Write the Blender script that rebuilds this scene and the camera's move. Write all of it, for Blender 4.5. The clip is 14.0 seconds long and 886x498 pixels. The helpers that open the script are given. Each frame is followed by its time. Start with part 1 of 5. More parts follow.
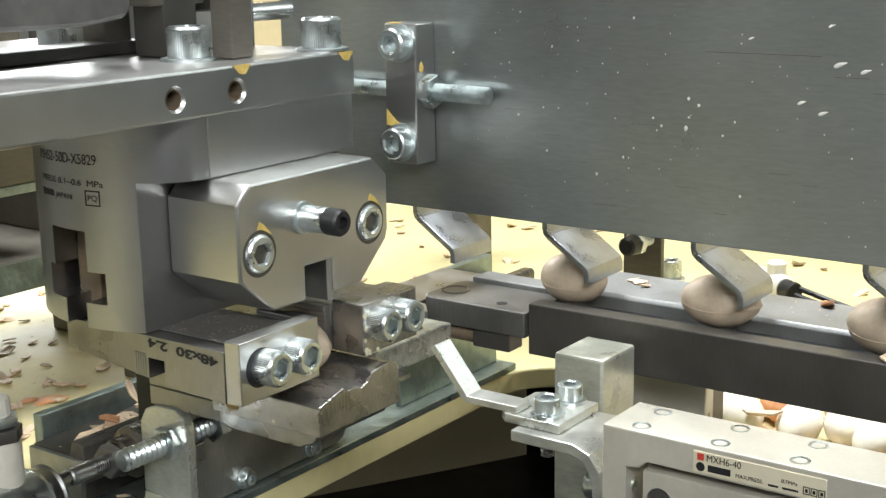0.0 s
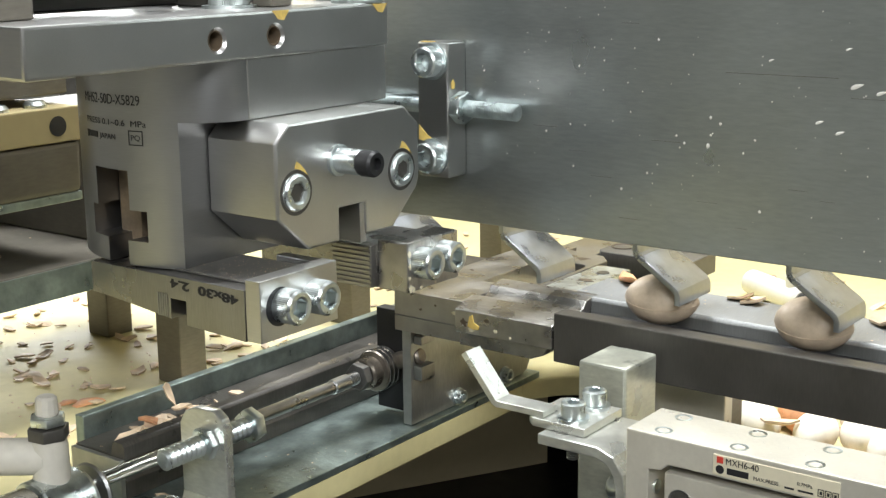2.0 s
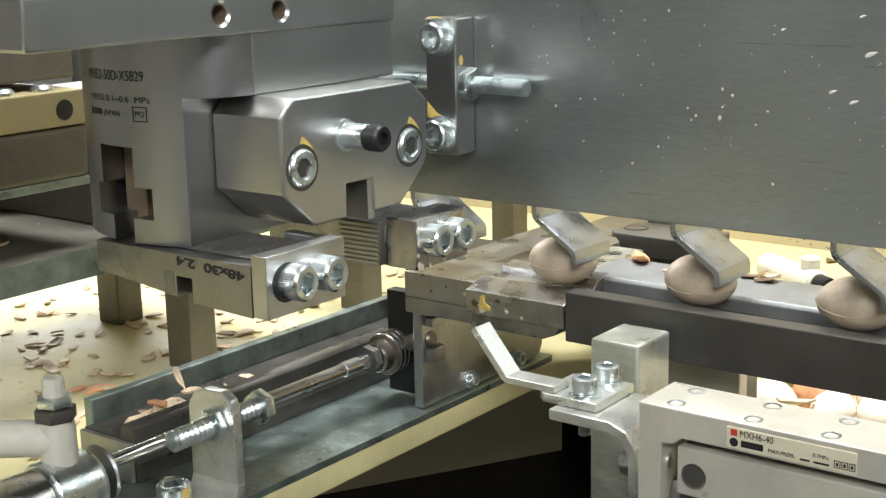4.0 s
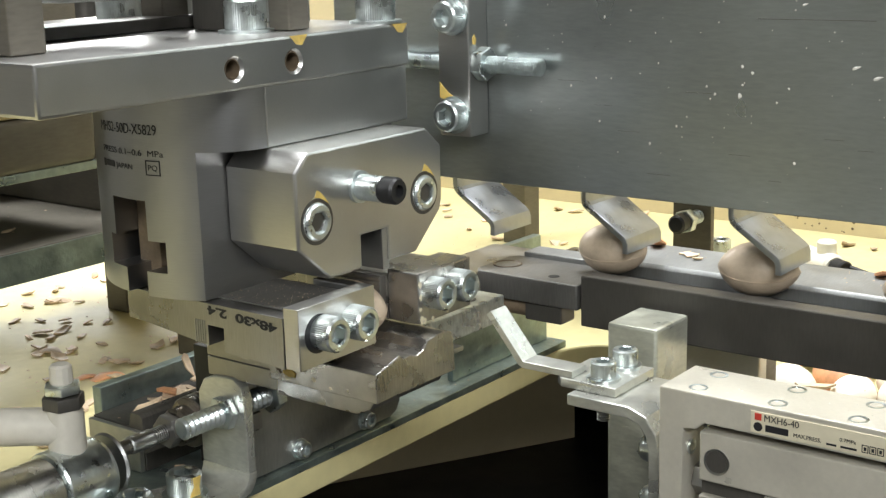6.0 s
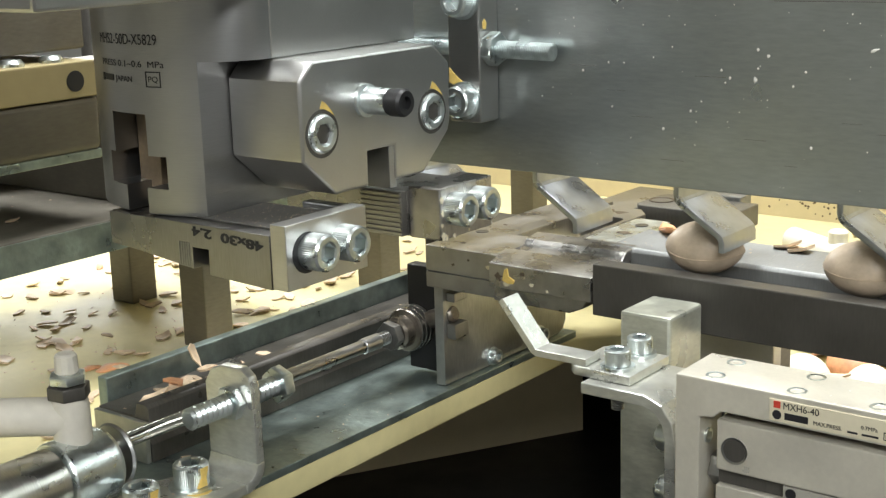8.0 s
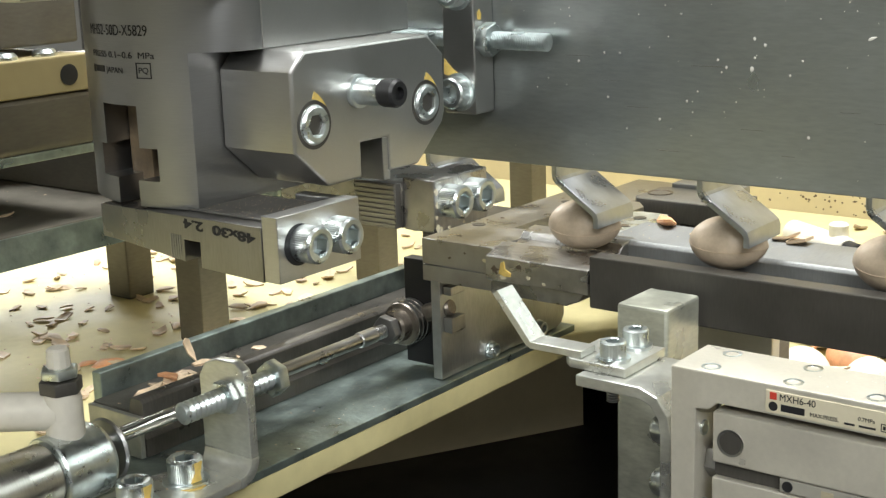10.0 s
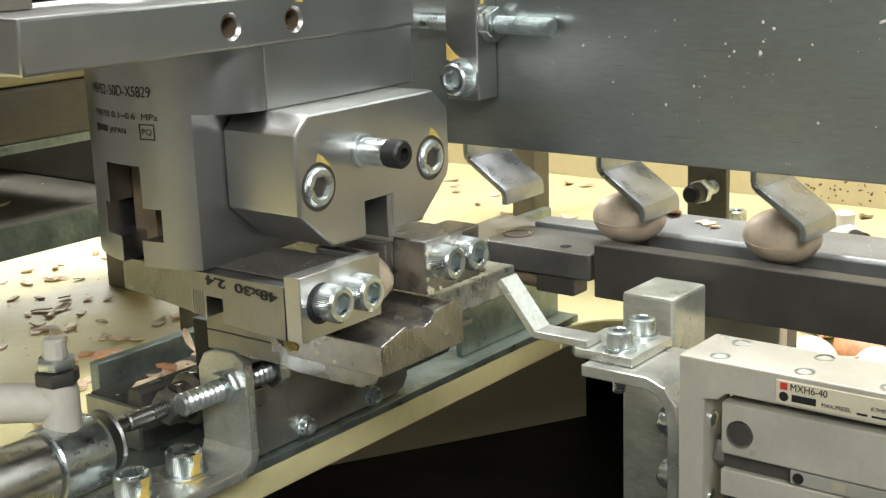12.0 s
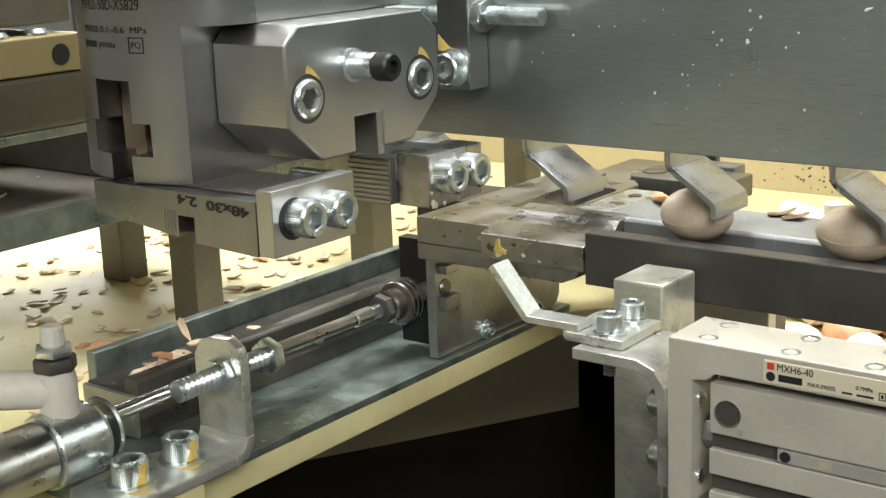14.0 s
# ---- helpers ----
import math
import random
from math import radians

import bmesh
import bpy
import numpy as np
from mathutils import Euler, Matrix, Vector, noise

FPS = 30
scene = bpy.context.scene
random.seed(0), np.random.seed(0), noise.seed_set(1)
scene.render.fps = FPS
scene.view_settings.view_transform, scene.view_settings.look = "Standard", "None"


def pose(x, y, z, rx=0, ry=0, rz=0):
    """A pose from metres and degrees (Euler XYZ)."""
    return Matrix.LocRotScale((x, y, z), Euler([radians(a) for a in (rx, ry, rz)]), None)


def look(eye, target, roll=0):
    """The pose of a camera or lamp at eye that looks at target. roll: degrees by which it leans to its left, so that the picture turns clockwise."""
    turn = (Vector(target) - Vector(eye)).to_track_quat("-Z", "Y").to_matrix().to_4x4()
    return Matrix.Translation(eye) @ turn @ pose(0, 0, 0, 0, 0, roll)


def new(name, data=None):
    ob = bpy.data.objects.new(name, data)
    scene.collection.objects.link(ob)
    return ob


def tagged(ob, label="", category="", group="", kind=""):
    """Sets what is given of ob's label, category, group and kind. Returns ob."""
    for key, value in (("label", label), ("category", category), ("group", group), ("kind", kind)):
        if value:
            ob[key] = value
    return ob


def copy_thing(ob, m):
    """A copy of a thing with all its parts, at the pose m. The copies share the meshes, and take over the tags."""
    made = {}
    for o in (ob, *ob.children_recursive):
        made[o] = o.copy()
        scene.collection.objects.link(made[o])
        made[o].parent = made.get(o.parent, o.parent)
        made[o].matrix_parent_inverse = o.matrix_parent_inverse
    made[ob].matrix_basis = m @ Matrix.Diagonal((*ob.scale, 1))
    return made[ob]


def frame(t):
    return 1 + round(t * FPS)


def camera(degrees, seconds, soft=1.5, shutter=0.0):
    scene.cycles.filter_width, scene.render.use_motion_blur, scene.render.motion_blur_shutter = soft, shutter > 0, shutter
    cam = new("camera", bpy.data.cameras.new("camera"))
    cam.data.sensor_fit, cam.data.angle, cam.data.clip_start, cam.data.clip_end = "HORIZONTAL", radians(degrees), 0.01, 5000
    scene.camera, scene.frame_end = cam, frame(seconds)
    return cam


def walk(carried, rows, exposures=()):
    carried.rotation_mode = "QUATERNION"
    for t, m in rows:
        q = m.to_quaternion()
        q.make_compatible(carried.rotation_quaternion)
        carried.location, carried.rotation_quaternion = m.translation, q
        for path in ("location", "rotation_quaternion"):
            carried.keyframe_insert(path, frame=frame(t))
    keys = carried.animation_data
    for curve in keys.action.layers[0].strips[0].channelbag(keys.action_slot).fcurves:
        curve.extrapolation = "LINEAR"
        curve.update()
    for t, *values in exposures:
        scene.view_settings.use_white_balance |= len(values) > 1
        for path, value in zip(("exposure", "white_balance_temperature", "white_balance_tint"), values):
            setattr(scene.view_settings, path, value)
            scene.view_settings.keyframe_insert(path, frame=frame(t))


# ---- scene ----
cam = camera(36.33, 14.0, soft=1.35, shutter=0.5)
PATH = [
    (0, (0.16459, -0.29699, 0.21087), (-0.12142, 0.09657, 0.09552), -0.95),
    (0.5, (0.16871, -0.30479, 0.21289), (-0.12031, 0.08691, 0.09874), -1.05),
    (1, (0.16922, -0.30712, 0.21380), (-0.12104, 0.08403, 0.10089), -0.76),
    (1.5, (0.17007, -0.30765, 0.21535), (-0.12070, 0.08314, 0.10248), -0.65),
    (2, (0.17012, -0.30989, 0.21423), (-0.12180, 0.08040, 0.10265), -0.61),
    (2.5, (0.16825, -0.30853, 0.21250), (-0.12330, 0.08201, 0.10078), -0.77),
    (3, (0.17112, -0.30836, 0.21039), (-0.12195, 0.08126, 0.09948), -0.87),
    (5.5, (0.16517, -0.30308, 0.20608), (-0.13357, 0.08061, 0.08974), -1.65),
    (6, (0.16439, -0.30258, 0.20497), (-0.13368, 0.08164, 0.08865), -1.59),
    (6.5, (0.16417, -0.30134, 0.20468), (-0.13426, 0.08240, 0.08770), -1.54),
    (7, (0.16244, -0.30049, 0.20406), (-0.13642, 0.08274, 0.08650), -1.58),
    (9.5, (0.15960, -0.29846, 0.19949), (-0.13961, 0.08416, 0.08085), -1.90),
    (10, (0.16042, -0.29668, 0.19994), (-0.13949, 0.08527, 0.08087), -1.93),
    (10.5, (0.15920, -0.29483, 0.19884), (-0.14119, 0.08688, 0.08024), -1.93),
    (11, (0.15814, -0.29292, 0.19823), (-0.14338, 0.08725, 0.07759), -1.99),
    (11.5, (0.15669, -0.29328, 0.19673), (-0.14386, 0.08804, 0.07728), -1.97),
    (12, (0.15674, -0.29268, 0.19786), (-0.14305, 0.08836, 0.07566), -2.03),
    (12.5, (0.15643, -0.29143, 0.19596), (-0.14190, 0.09085, 0.07407), -2.01),
    (13, (0.15863, -0.29310, 0.19591), (-0.13896, 0.08929, 0.07252), -2.20),
    (13.5, (0.15889, -0.29374, 0.19622), (-0.13941, 0.08822, 0.07324), -2.31),
    (14, (0.15978, -0.29653, 0.19626), (-0.13790, 0.08593, 0.07333), -2.19),
]
walk(cam, [(t, look(eye, target, roll)) for t, eye, target, roll in PATH], [(0, 0.02, 6500, 10), (3, 0.08, 6540, 10.5), (5.4, -0.04, 6600, 10.5), (7, 0.0, 6640, 10), (9.5, 0.06, 6700, 9), (11, -0.03, 6720, 9.5), (14, -0.02, 6760, 10)])

MM = 0.001

# ---- light: a workshop with two fluorescent ceiling fixtures ----
world = bpy.data.worlds.new("room_air")
scene.world = world
world.use_nodes = True
world.node_tree.nodes["Background"].inputs[0].default_value = (0.9, 0.92, 1.0, 1)
world.node_tree.nodes["Background"].inputs[1].default_value = 0.05


def area_lamp(name, eye, target, sx, sy, watts, colour):
    data = bpy.data.lights.new(name, "AREA")
    data.shape, data.size, data.size_y, data.energy, data.color = "RECTANGLE", sx, sy, watts, colour
    ob = new(name, data)
    ob.matrix_world = look(eye, target)
    return ob


LAMP = (0.97, 1.0, 1.03)
area_lamp("ceiling_lamp_light", (-0.15, 0.15, 1.55), (-0.1, 0.1, 0.0), 1.2, 0.3, 45, LAMP)
area_lamp("work_lamp_light", (1.25, -1.35, 1.20), (-0.15, 0.0, 0.08), 1.2, 0.4, 26, LAMP)
area_lamp("work_lamp_light", (-1.45, 0.95, 0.85), (-0.25, 0.03, 0.05), 1.0, 0.4, 13, LAMP)


# ---- materials ----
def nodes_of(name):
    m = bpy.data.materials.new(name)
    m.use_nodes = True
    return m, m.node_tree, m.node_tree.nodes["Principled BSDF"]


def surface(name, colour, rough, metal=0.0, vary=0.15, scale=60.0, grain=(1, 1, 1), bump=0.05, fine=900.0, dirt=None, dirt_amount=0.0, dirt_scale=45.0, dirt_soft=0.22, rough_vary=0.12, coat=0.0, random_hue=0.0):
    """A surface with cloudy variation, fine directional grain in its relief and, where given, patches of dirt."""
    m, tree, bsdf = nodes_of(name)
    n, l = tree.nodes, tree.links
    tc = n.new("ShaderNodeTexCoord")
    cloud = n.new("ShaderNodeTexNoise")
    cloud.inputs["Scale"].default_value, cloud.inputs["Detail"].default_value = scale, 6
    l.new(tc.outputs["Object"], cloud.inputs["Vector"])
    mp = n.new("ShaderNodeMapping")
    mp.inputs["Scale"].default_value = grain
    l.new(tc.outputs["Object"], mp.inputs["Vector"])
    lines = n.new("ShaderNodeTexNoise")
    lines.inputs["Scale"].default_value, lines.inputs["Detail"].default_value = fine, 3
    l.new(mp.outputs["Vector"], lines.inputs["Vector"])
    ramp = n.new("ShaderNodeMapRange")
    ramp.inputs["From Min"].default_value, ramp.inputs["From Max"].default_value = 0.3, 0.7
    ramp.inputs["To Min"].default_value, ramp.inputs["To Max"].default_value = 1 - vary, 1 + vary
    l.new(cloud.outputs["Fac"], ramp.inputs["Value"])
    ramp2 = n.new("ShaderNodeMapRange")
    ramp2.inputs["From Min"].default_value, ramp2.inputs["From Max"].default_value = 0.25, 0.75
    ramp2.inputs["To Min"].default_value, ramp2.inputs["To Max"].default_value = 1 - vary * 0.5, 1 + vary * 0.5
    l.new(lines.outputs["Fac"], ramp2.inputs["Value"])
    mul = n.new("ShaderNodeMath")
    mul.operation = "MULTIPLY"
    l.new(ramp.outputs[0], mul.inputs[0]), l.new(ramp2.outputs[0], mul.inputs[1])
    value = mul.outputs[0]
    if random_hue:
        info = n.new("ShaderNodeObjectInfo")
        rr = n.new("ShaderNodeMapRange")
        rr.inputs["To Min"].default_value, rr.inputs["To Max"].default_value = 1 - random_hue, 1 + random_hue
        l.new(info.outputs["Random"], rr.inputs["Value"])
        mul2 = n.new("ShaderNodeMath")
        mul2.operation = "MULTIPLY"
        l.new(value, mul2.inputs[0]), l.new(rr.outputs[0], mul2.inputs[1])
        value = mul2.outputs[0]
    tint = n.new("ShaderNodeVectorMath")
    tint.operation = "SCALE"
    tint.inputs[0].default_value = colour[:3]
    l.new(value, tint.inputs["Scale"])
    out = tint.outputs[0]
    if dirt:
        spots = n.new("ShaderNodeTexNoise")
        spots.inputs["Scale"].default_value, spots.inputs["Detail"].default_value, spots.inputs["Roughness"].default_value = dirt_scale, 8, 0.65
        l.new(tc.outputs["Object"], spots.inputs["Vector"])
        pick = n.new("ShaderNodeMapRange")
        edge = 0.72 - 0.3 * dirt_amount
        pick.inputs["From Min"].default_value, pick.inputs["From Max"].default_value = edge, edge + dirt_soft
        l.new(spots.outputs["Fac"], pick.inputs["Value"])
        mix = n.new("ShaderNodeMix")
        mix.data_type = "RGBA"
        mix.inputs["B"].default_value = (*dirt, 1)
        l.new(pick.outputs[0], mix.inputs["Factor"]), l.new(out, mix.inputs["A"])
        out = mix.outputs["Result"]
        if metal:
            mm = n.new("ShaderNodeMapRange")
            mm.inputs["To Min"].default_value, mm.inputs["To Max"].default_value = metal, 0.1
            l.new(pick.outputs[0], mm.inputs["Value"]), l.new(mm.outputs[0], bsdf.inputs["Metallic"])
    l.new(out, bsdf.inputs["Base Color"])
    rr = n.new("ShaderNodeMapRange")
    rr.inputs["From Min"].default_value, rr.inputs["From Max"].default_value = 0.3, 0.7
    rr.inputs["To Min"].default_value, rr.inputs["To Max"].default_value = max(0.03, rough - rough_vary), min(1, rough + rough_vary)
    l.new(cloud.outputs["Fac"], rr.inputs["Value"]), l.new(rr.outputs[0], bsdf.inputs["Roughness"])
    if not (dirt and metal):
        bsdf.inputs["Metallic"].default_value = metal
    bsdf.inputs["Coat Weight"].default_value = coat
    if bump:
        bp = n.new("ShaderNodeBump")
        bp.inputs["Strength"].default_value, bp.inputs["Distance"].default_value = bump, 0.0004
        l.new(lines.outputs["Fac"], bp.inputs["Height"]), l.new(bp.outputs[0], bsdf.inputs["Normal"])
    return m


STEEL = surface("brushed_steel", (0.395, 0.397, 0.397), 0.34, 1.0, 0.07, 40, (1, 1, 18), 0.10, 260, rough_vary=0.05)
MACHINED = surface("ground_steel", (0.54, 0.535, 0.52), 0.35, 1.0, 0.07, 50, (1, 14, 14), 0.09, 260, rough_vary=0.05)
DIRTY = surface("stained_steel", (0.40, 0.385, 0.36), 0.31, 0.94, 0.22, 120, (1, 6, 1), 0.30, 260, (0.21, 0.175, 0.13), 0.38, 160, dirt_soft=0.4, rough_vary=0.12)
GALV = surface("galvanised_sheet", (0.375, 0.405, 0.398), 0.38, 0.88, 0.14, 14, (1, 1, 5), 0.06, 260, (0.26, 0.28, 0.272), 0.36, 13, dirt_soft=0.35, rough_vary=0.15)
GREEN = surface("zinc_green_plate", (0.27, 0.325, 0.305), 0.36, 0.80, 0.22, 120, (1, 1, 1), 0.5, 420, (0.22, 0.245, 0.23), 0.34, 90, dirt_soft=0.3, rough_vary=0.10)
ZINC = surface("bright_zinc", (0.66, 0.71, 0.71), 0.34, 1.0, 0.18, 200, (1, 1, 1), 0.12, 600, (0.34, 0.33, 0.28), 0.16, 260)
ZINC_SOFT = surface("zinc_plated_sheet", (0.60, 0.605, 0.56), 0.33, 0.76, 0.18, 110, (1, 1, 3), 0.08, 400, (0.44, 0.41, 0.33), 0.16, 140)
POSTZINC = surface("yellowed_zinc_tube", (0.51, 0.52, 0.44), 0.36, 0.55, 0.24, 90, (1, 1, 3), 0.14, 400, (0.40, 0.39, 0.30), 0.30, 90)
ARMSTEEL = surface("dull_jaw_steel", (0.305, 0.298, 0.285), 0.32, 1.0, 0.16, 60, (14, 1, 1), 0.10, 260, (0.28, 0.25, 0.20), 0.2, 60)
TUBEMETAL = surface("worn_bright_tube", (0.60, 0.59, 0.555), 0.29, 1.0, 0.15, 70, (1, 10, 1), 0.06, 260, (0.36, 0.32, 0.25), 0.16, 90)
SIDEZINC = surface("grey_zinc_side", (0.42, 0.42, 0.395), 0.38, 0.85, 0.2, 60, (1, 4, 1), 0.10, 300, (0.26, 0.24, 0.20), 0.28, 60)
JOINT = surface("oily_joint_steel", (0.20, 0.175, 0.145), 0.33, 0.85, 0.35, 140, (1, 8, 1), 0.2, 260, (0.06, 0.045, 0.035), 0.6, 120)
DECKSTEEL = surface("worn_deck_steel", (0.35, 0.34, 0.32), 0.34, 0.92, 0.14, 90, (1, 6, 1), 0.16, 260, (0.20, 0.17, 0.13), 0.22, 170, dirt_soft=0.25, rough_vary=0.12)
RAILBLACK = surface("oily_black_rail", (0.085, 0.079, 0.070), 0.36, 0.35, 0.3, 60, (1, 6, 1), 0.14, 260, (0.12, 0.10, 0.075), 0.34, 110)
CHROME = surface("polished_chrome", (0.80, 0.79, 0.77), 0.10, 1.0, 0.05, 60, (1, 1, 1), 0.0)
ANODISED = surface("anodised_aluminium", (0.64, 0.605, 0.515), 0.38, 0.4, 0.07, 80, (1, 1, 1), 0.10, 900, (0.46, 0.40, 0.30), 0.08, 150)
DARK = surface("black_oxide_steel", (0.075, 0.070, 0.062), 0.42, 0.35, 0.18, 60, (8, 1, 1), 0.12, 260)
RAILTOP = surface("worn_grey_rail", (0.28, 0.285, 0.28), 0.50, 0.55, 0.16, 50, (8, 1, 1), 0.12, 260, (0.20, 0.19, 0.17), 0.2, 90)
DARKTOP = surface("worn_dark_steel", (0.16, 0.155, 0.145), 0.40, 0.5, 0.25, 50, (8, 1, 1), 0.15, 260, (0.34, 0.31, 0.26), 0.22, 80)
HOOK = surface("grey_steel_strip", (0.41, 0.43, 0.445), 0.34, 0.9, 0.12, 90, (1, 1, 1), 0.10, 400, (0.30, 0.29, 0.26), 0.05, 160)
# real rubber, and also the shade painted into holes and the groove
BLACK = surface("black_rubber_and_shade", (0.012, 0.012, 0.013), 0.5, 0.0, 0.2, 90)
# near-black that stands in for the darkness under the table
PIT_SHADE = surface("pit_shade_black", (0.014, 0.013, 0.012), 0.5, 0.0, 0.3, 30)
CREAM = surface("cream_paint", (0.60, 0.535, 0.285), 0.62, 0.0, 0.10, 22, (1, 1, 1), 0.06, 200, (0.50, 0.42, 0.22), 0.30, 40, dirt_soft=0.25)
CREAM_WALL = surface("cream_wall_paint", (0.74, 0.635, 0.42), 0.5, 0.0, 0.06, 6, (1, 1, 1), 0.03, 200, (0.24, 0.18, 0.11), 0.05, 150)
# cream paint darkened in its colour, for the bar shaded from above
CREAM_SHADED = surface("shaded_cream_paint", (0.36, 0.295, 0.15), 0.5, 0.0, 0.08, 12, (1, 1, 1), 0.05, 200, (0.26, 0.19, 0.10), 0.16, 60)
YELLOW = surface("yellow_marking", (0.70, 0.50, 0.14), 0.5, 0.0, 0.2, 200)
BROWN = surface("bronze_brown", (0.20, 0.15, 0.10), 0.45, 0.3, 0.25, 120)
LEG = surface("grey_steel_tube", (0.145, 0.132, 0.108), 0.46, 0.35, 0.22, 40, (1, 1, 4), 0.10, 300, (0.23, 0.20, 0.15), 0.18, 60)
GREYPL = surface("grey_plastic", (0.58, 0.55, 0.48), 0.42, 0.0, 0.10, 60, (1, 1, 1), 0.05, 400, (0.26, 0.22, 0.16), 0.2, 90)
SENSORGREY = surface("dull_sensor_grey", (0.34, 0.325, 0.28), 0.45, 0.0, 0.08, 60)
WHITEPL = surface("white_plastic", (0.78, 0.76, 0.70), 0.4, 0.0, 0.05, 60)
NUTSHELL = surface("tan_nut_shell", (0.48, 0.385, 0.285), 0.42, 0.0, 0.16, 120, (1, 1, 1), 0.14, 700, (0.33, 0.235, 0.155), 0.30, 120, random_hue=0.10)
SEAM = surface("pale_seam", (0.54, 0.43, 0.31), 0.5, 0.0, 0.1, 120)
KERNEL = surface("white_kernel", (0.86, 0.80, 0.68), 0.4, 0.0, 0.08, 120)
FRAG = surface("shell_shard", (0.62, 0.48, 0.335), 0.6, 0.0, 0.2, 160, (1, 1, 1), 0.1, 500, random_hue=0.32)
FRAG_O = surface("orange_inner_skin", (0.66, 0.33, 0.17), 0.5, 0.0, 0.2, 160, random_hue=0.2)
INK = surface("black_ink", (0.012, 0.012, 0.014), 0.5)
LABEL = surface("pale_label", (0.68, 0.62, 0.46), 0.4, 0.0, 0.04, 60)
REDINK = surface("red_ink", (0.55, 0.05, 0.03), 0.5)
WALLPAINT = surface("room_wall_paint", (0.36, 0.355, 0.33), 0.7, 0.0, 0.08, 2)
FLOORPAINT = surface("grey_room_floor", (0.16, 0.16, 0.15), 0.5, 0.0, 0.15, 4)


def glow(name, colour, strength):
    m, tree, bsdf = nodes_of(name)
    bsdf.inputs["Base Color"].default_value = (*colour, 1)
    bsdf.inputs["Emission Color"].default_value = (*colour, 1)
    bsdf.inputs["Emission Strength"].default_value = strength
    return m


TUBE = glow("lamp_diffuser", (0.95, 1.0, 0.97), 7.0)
MOTTLED = surface("mottled_zinc_bar", (0.50, 0.53, 0.515), 0.30, 0.85, 0.35, 180, (1, 4, 1), 0.25, 300, (0.24, 0.24, 0.21), 0.55, 200, dirt_soft=0.12)
LED = surface("dull_lens", (0.42, 0.37, 0.26), 0.3)
STAIN = surface("brown_residue", (0.10, 0.075, 0.05), 0.5, 0.1, 0.3, 120)


# ---- mesh helpers, in millimetres ----
def finish(bm, bevel=0.0, segments=2):
    bmesh.ops.recalc_face_normals(bm, faces=bm.faces)
    if bevel:
        sharp = [e for e in bm.edges if len(e.link_faces) == 2 and e.calc_face_angle(0) > 0.6]
        bmesh.ops.bevel(bm, geom=sharp, offset=bevel, segments=segments, affect="EDGES", profile=0.5, clamp_overlap=True)
    return bm


def box(x0, x1, y0, y1, z0, z1, bevel=0.35):
    bm = bmesh.new()
    bmesh.ops.create_cube(bm, size=1)
    for v in bm.verts:
        v.co = Vector(((x0 + x1) / 2 + v.co.x * (x1 - x0), (y0 + y1) / 2 + v.co.y * (y1 - y0), (z0 + z1) / 2 + v.co.z * (z1 - z0)))
    return finish(bm, bevel)


def prism(points, axis, a, b, bevel=0.35):
    """A polygon of (u, v) pushed along an axis from a to b: x takes (y, z), y takes (x, z), z takes (x, y)."""
    def at(u, v, w):
        return {"x": (w, u, v), "y": (u, w, v), "z": (u, v, w)}[axis]
    bm = bmesh.new()
    low = [bm.verts.new(at(u, v, a)) for u, v in points]
    high = [bm.verts.new(at(u, v, b)) for u, v in points]
    bm.faces.new(low), bm.faces.new(high)
    for i in range(len(points)):
        j = (i + 1) % len(points)
        bm.faces.new((low[i], low[j], high[j], high[i]))
    return finish(bm, bevel)


def drilled_block(x0, x1, y0, y1, z0, z1, holes, r, depth, bevel):
    """A block whose +x face has countersunk holes at the (y, z) given."""
    bm = bmesh.new()
    corner = {(i, j, k): bm.verts.new((x, y, z)) for i, x in enumerate((x0, x1)) for j, y in enumerate((y0, y1)) for k, z in enumerate((z0, z1))}
    for f in (((0, 0, 0), (0, 1, 0), (0, 1, 1), (0, 0, 1)), ((0, 0, 0), (1, 0, 0), (1, 0, 1), (0, 0, 1)), ((0, 1, 0), (1, 1, 0), (1, 1, 1), (0, 1, 1)), ((0, 0, 0), (1, 0, 0), (1, 1, 0), (0, 1, 0)), ((0, 0, 1), (1, 0, 1), (1, 1, 1), (0, 1, 1))):
        bm.faces.new([corner[c] for c in f])
    rim = [bm.edges.get((corner[a], corner[b])) for a, b in (((1, 0, 0), (1, 1, 0)), ((1, 1, 0), (1, 1, 1)), ((1, 1, 1), (1, 0, 1)), ((1, 0, 1), (1, 0, 0)))]
    outer = list(bm.edges)
    for y, z in holes:
        rings = []
        for rad, d in ((r * 1.3, 0), (r, 0.7), (r, depth)):
            rings.append([bm.verts.new((x1 - d, y + rad * math.cos(2 * math.pi * i / 28), z + rad * math.sin(2 * math.pi * i / 28))) for i in range(28)])
        for low, high in zip(rings, rings[1:]):
            for i in range(28):
                j = (i + 1) % 28
                bm.faces.new((low[i], low[j], high[j], high[i]))
        bm.faces.new(rings[-1])
        rim += [bm.edges.get((rings[0][i], rings[0][(i + 1) % 28])) for i in range(28)]
    bmesh.ops.triangle_fill(bm, use_beauty=True, edges=rim)
    bmesh.ops.recalc_face_normals(bm, faces=bm.faces)
    bmesh.ops.bevel(bm, geom=[e for e in outer if e.is_valid], offset=bevel, segments=2, affect="EDGES", profile=0.5, clamp_overlap=True)
    return bm


def basis(direction):
    """A turn that lays the z axis along a direction."""
    return Vector(direction).to_track_quat("Z", "Y").to_matrix().to_4x4()


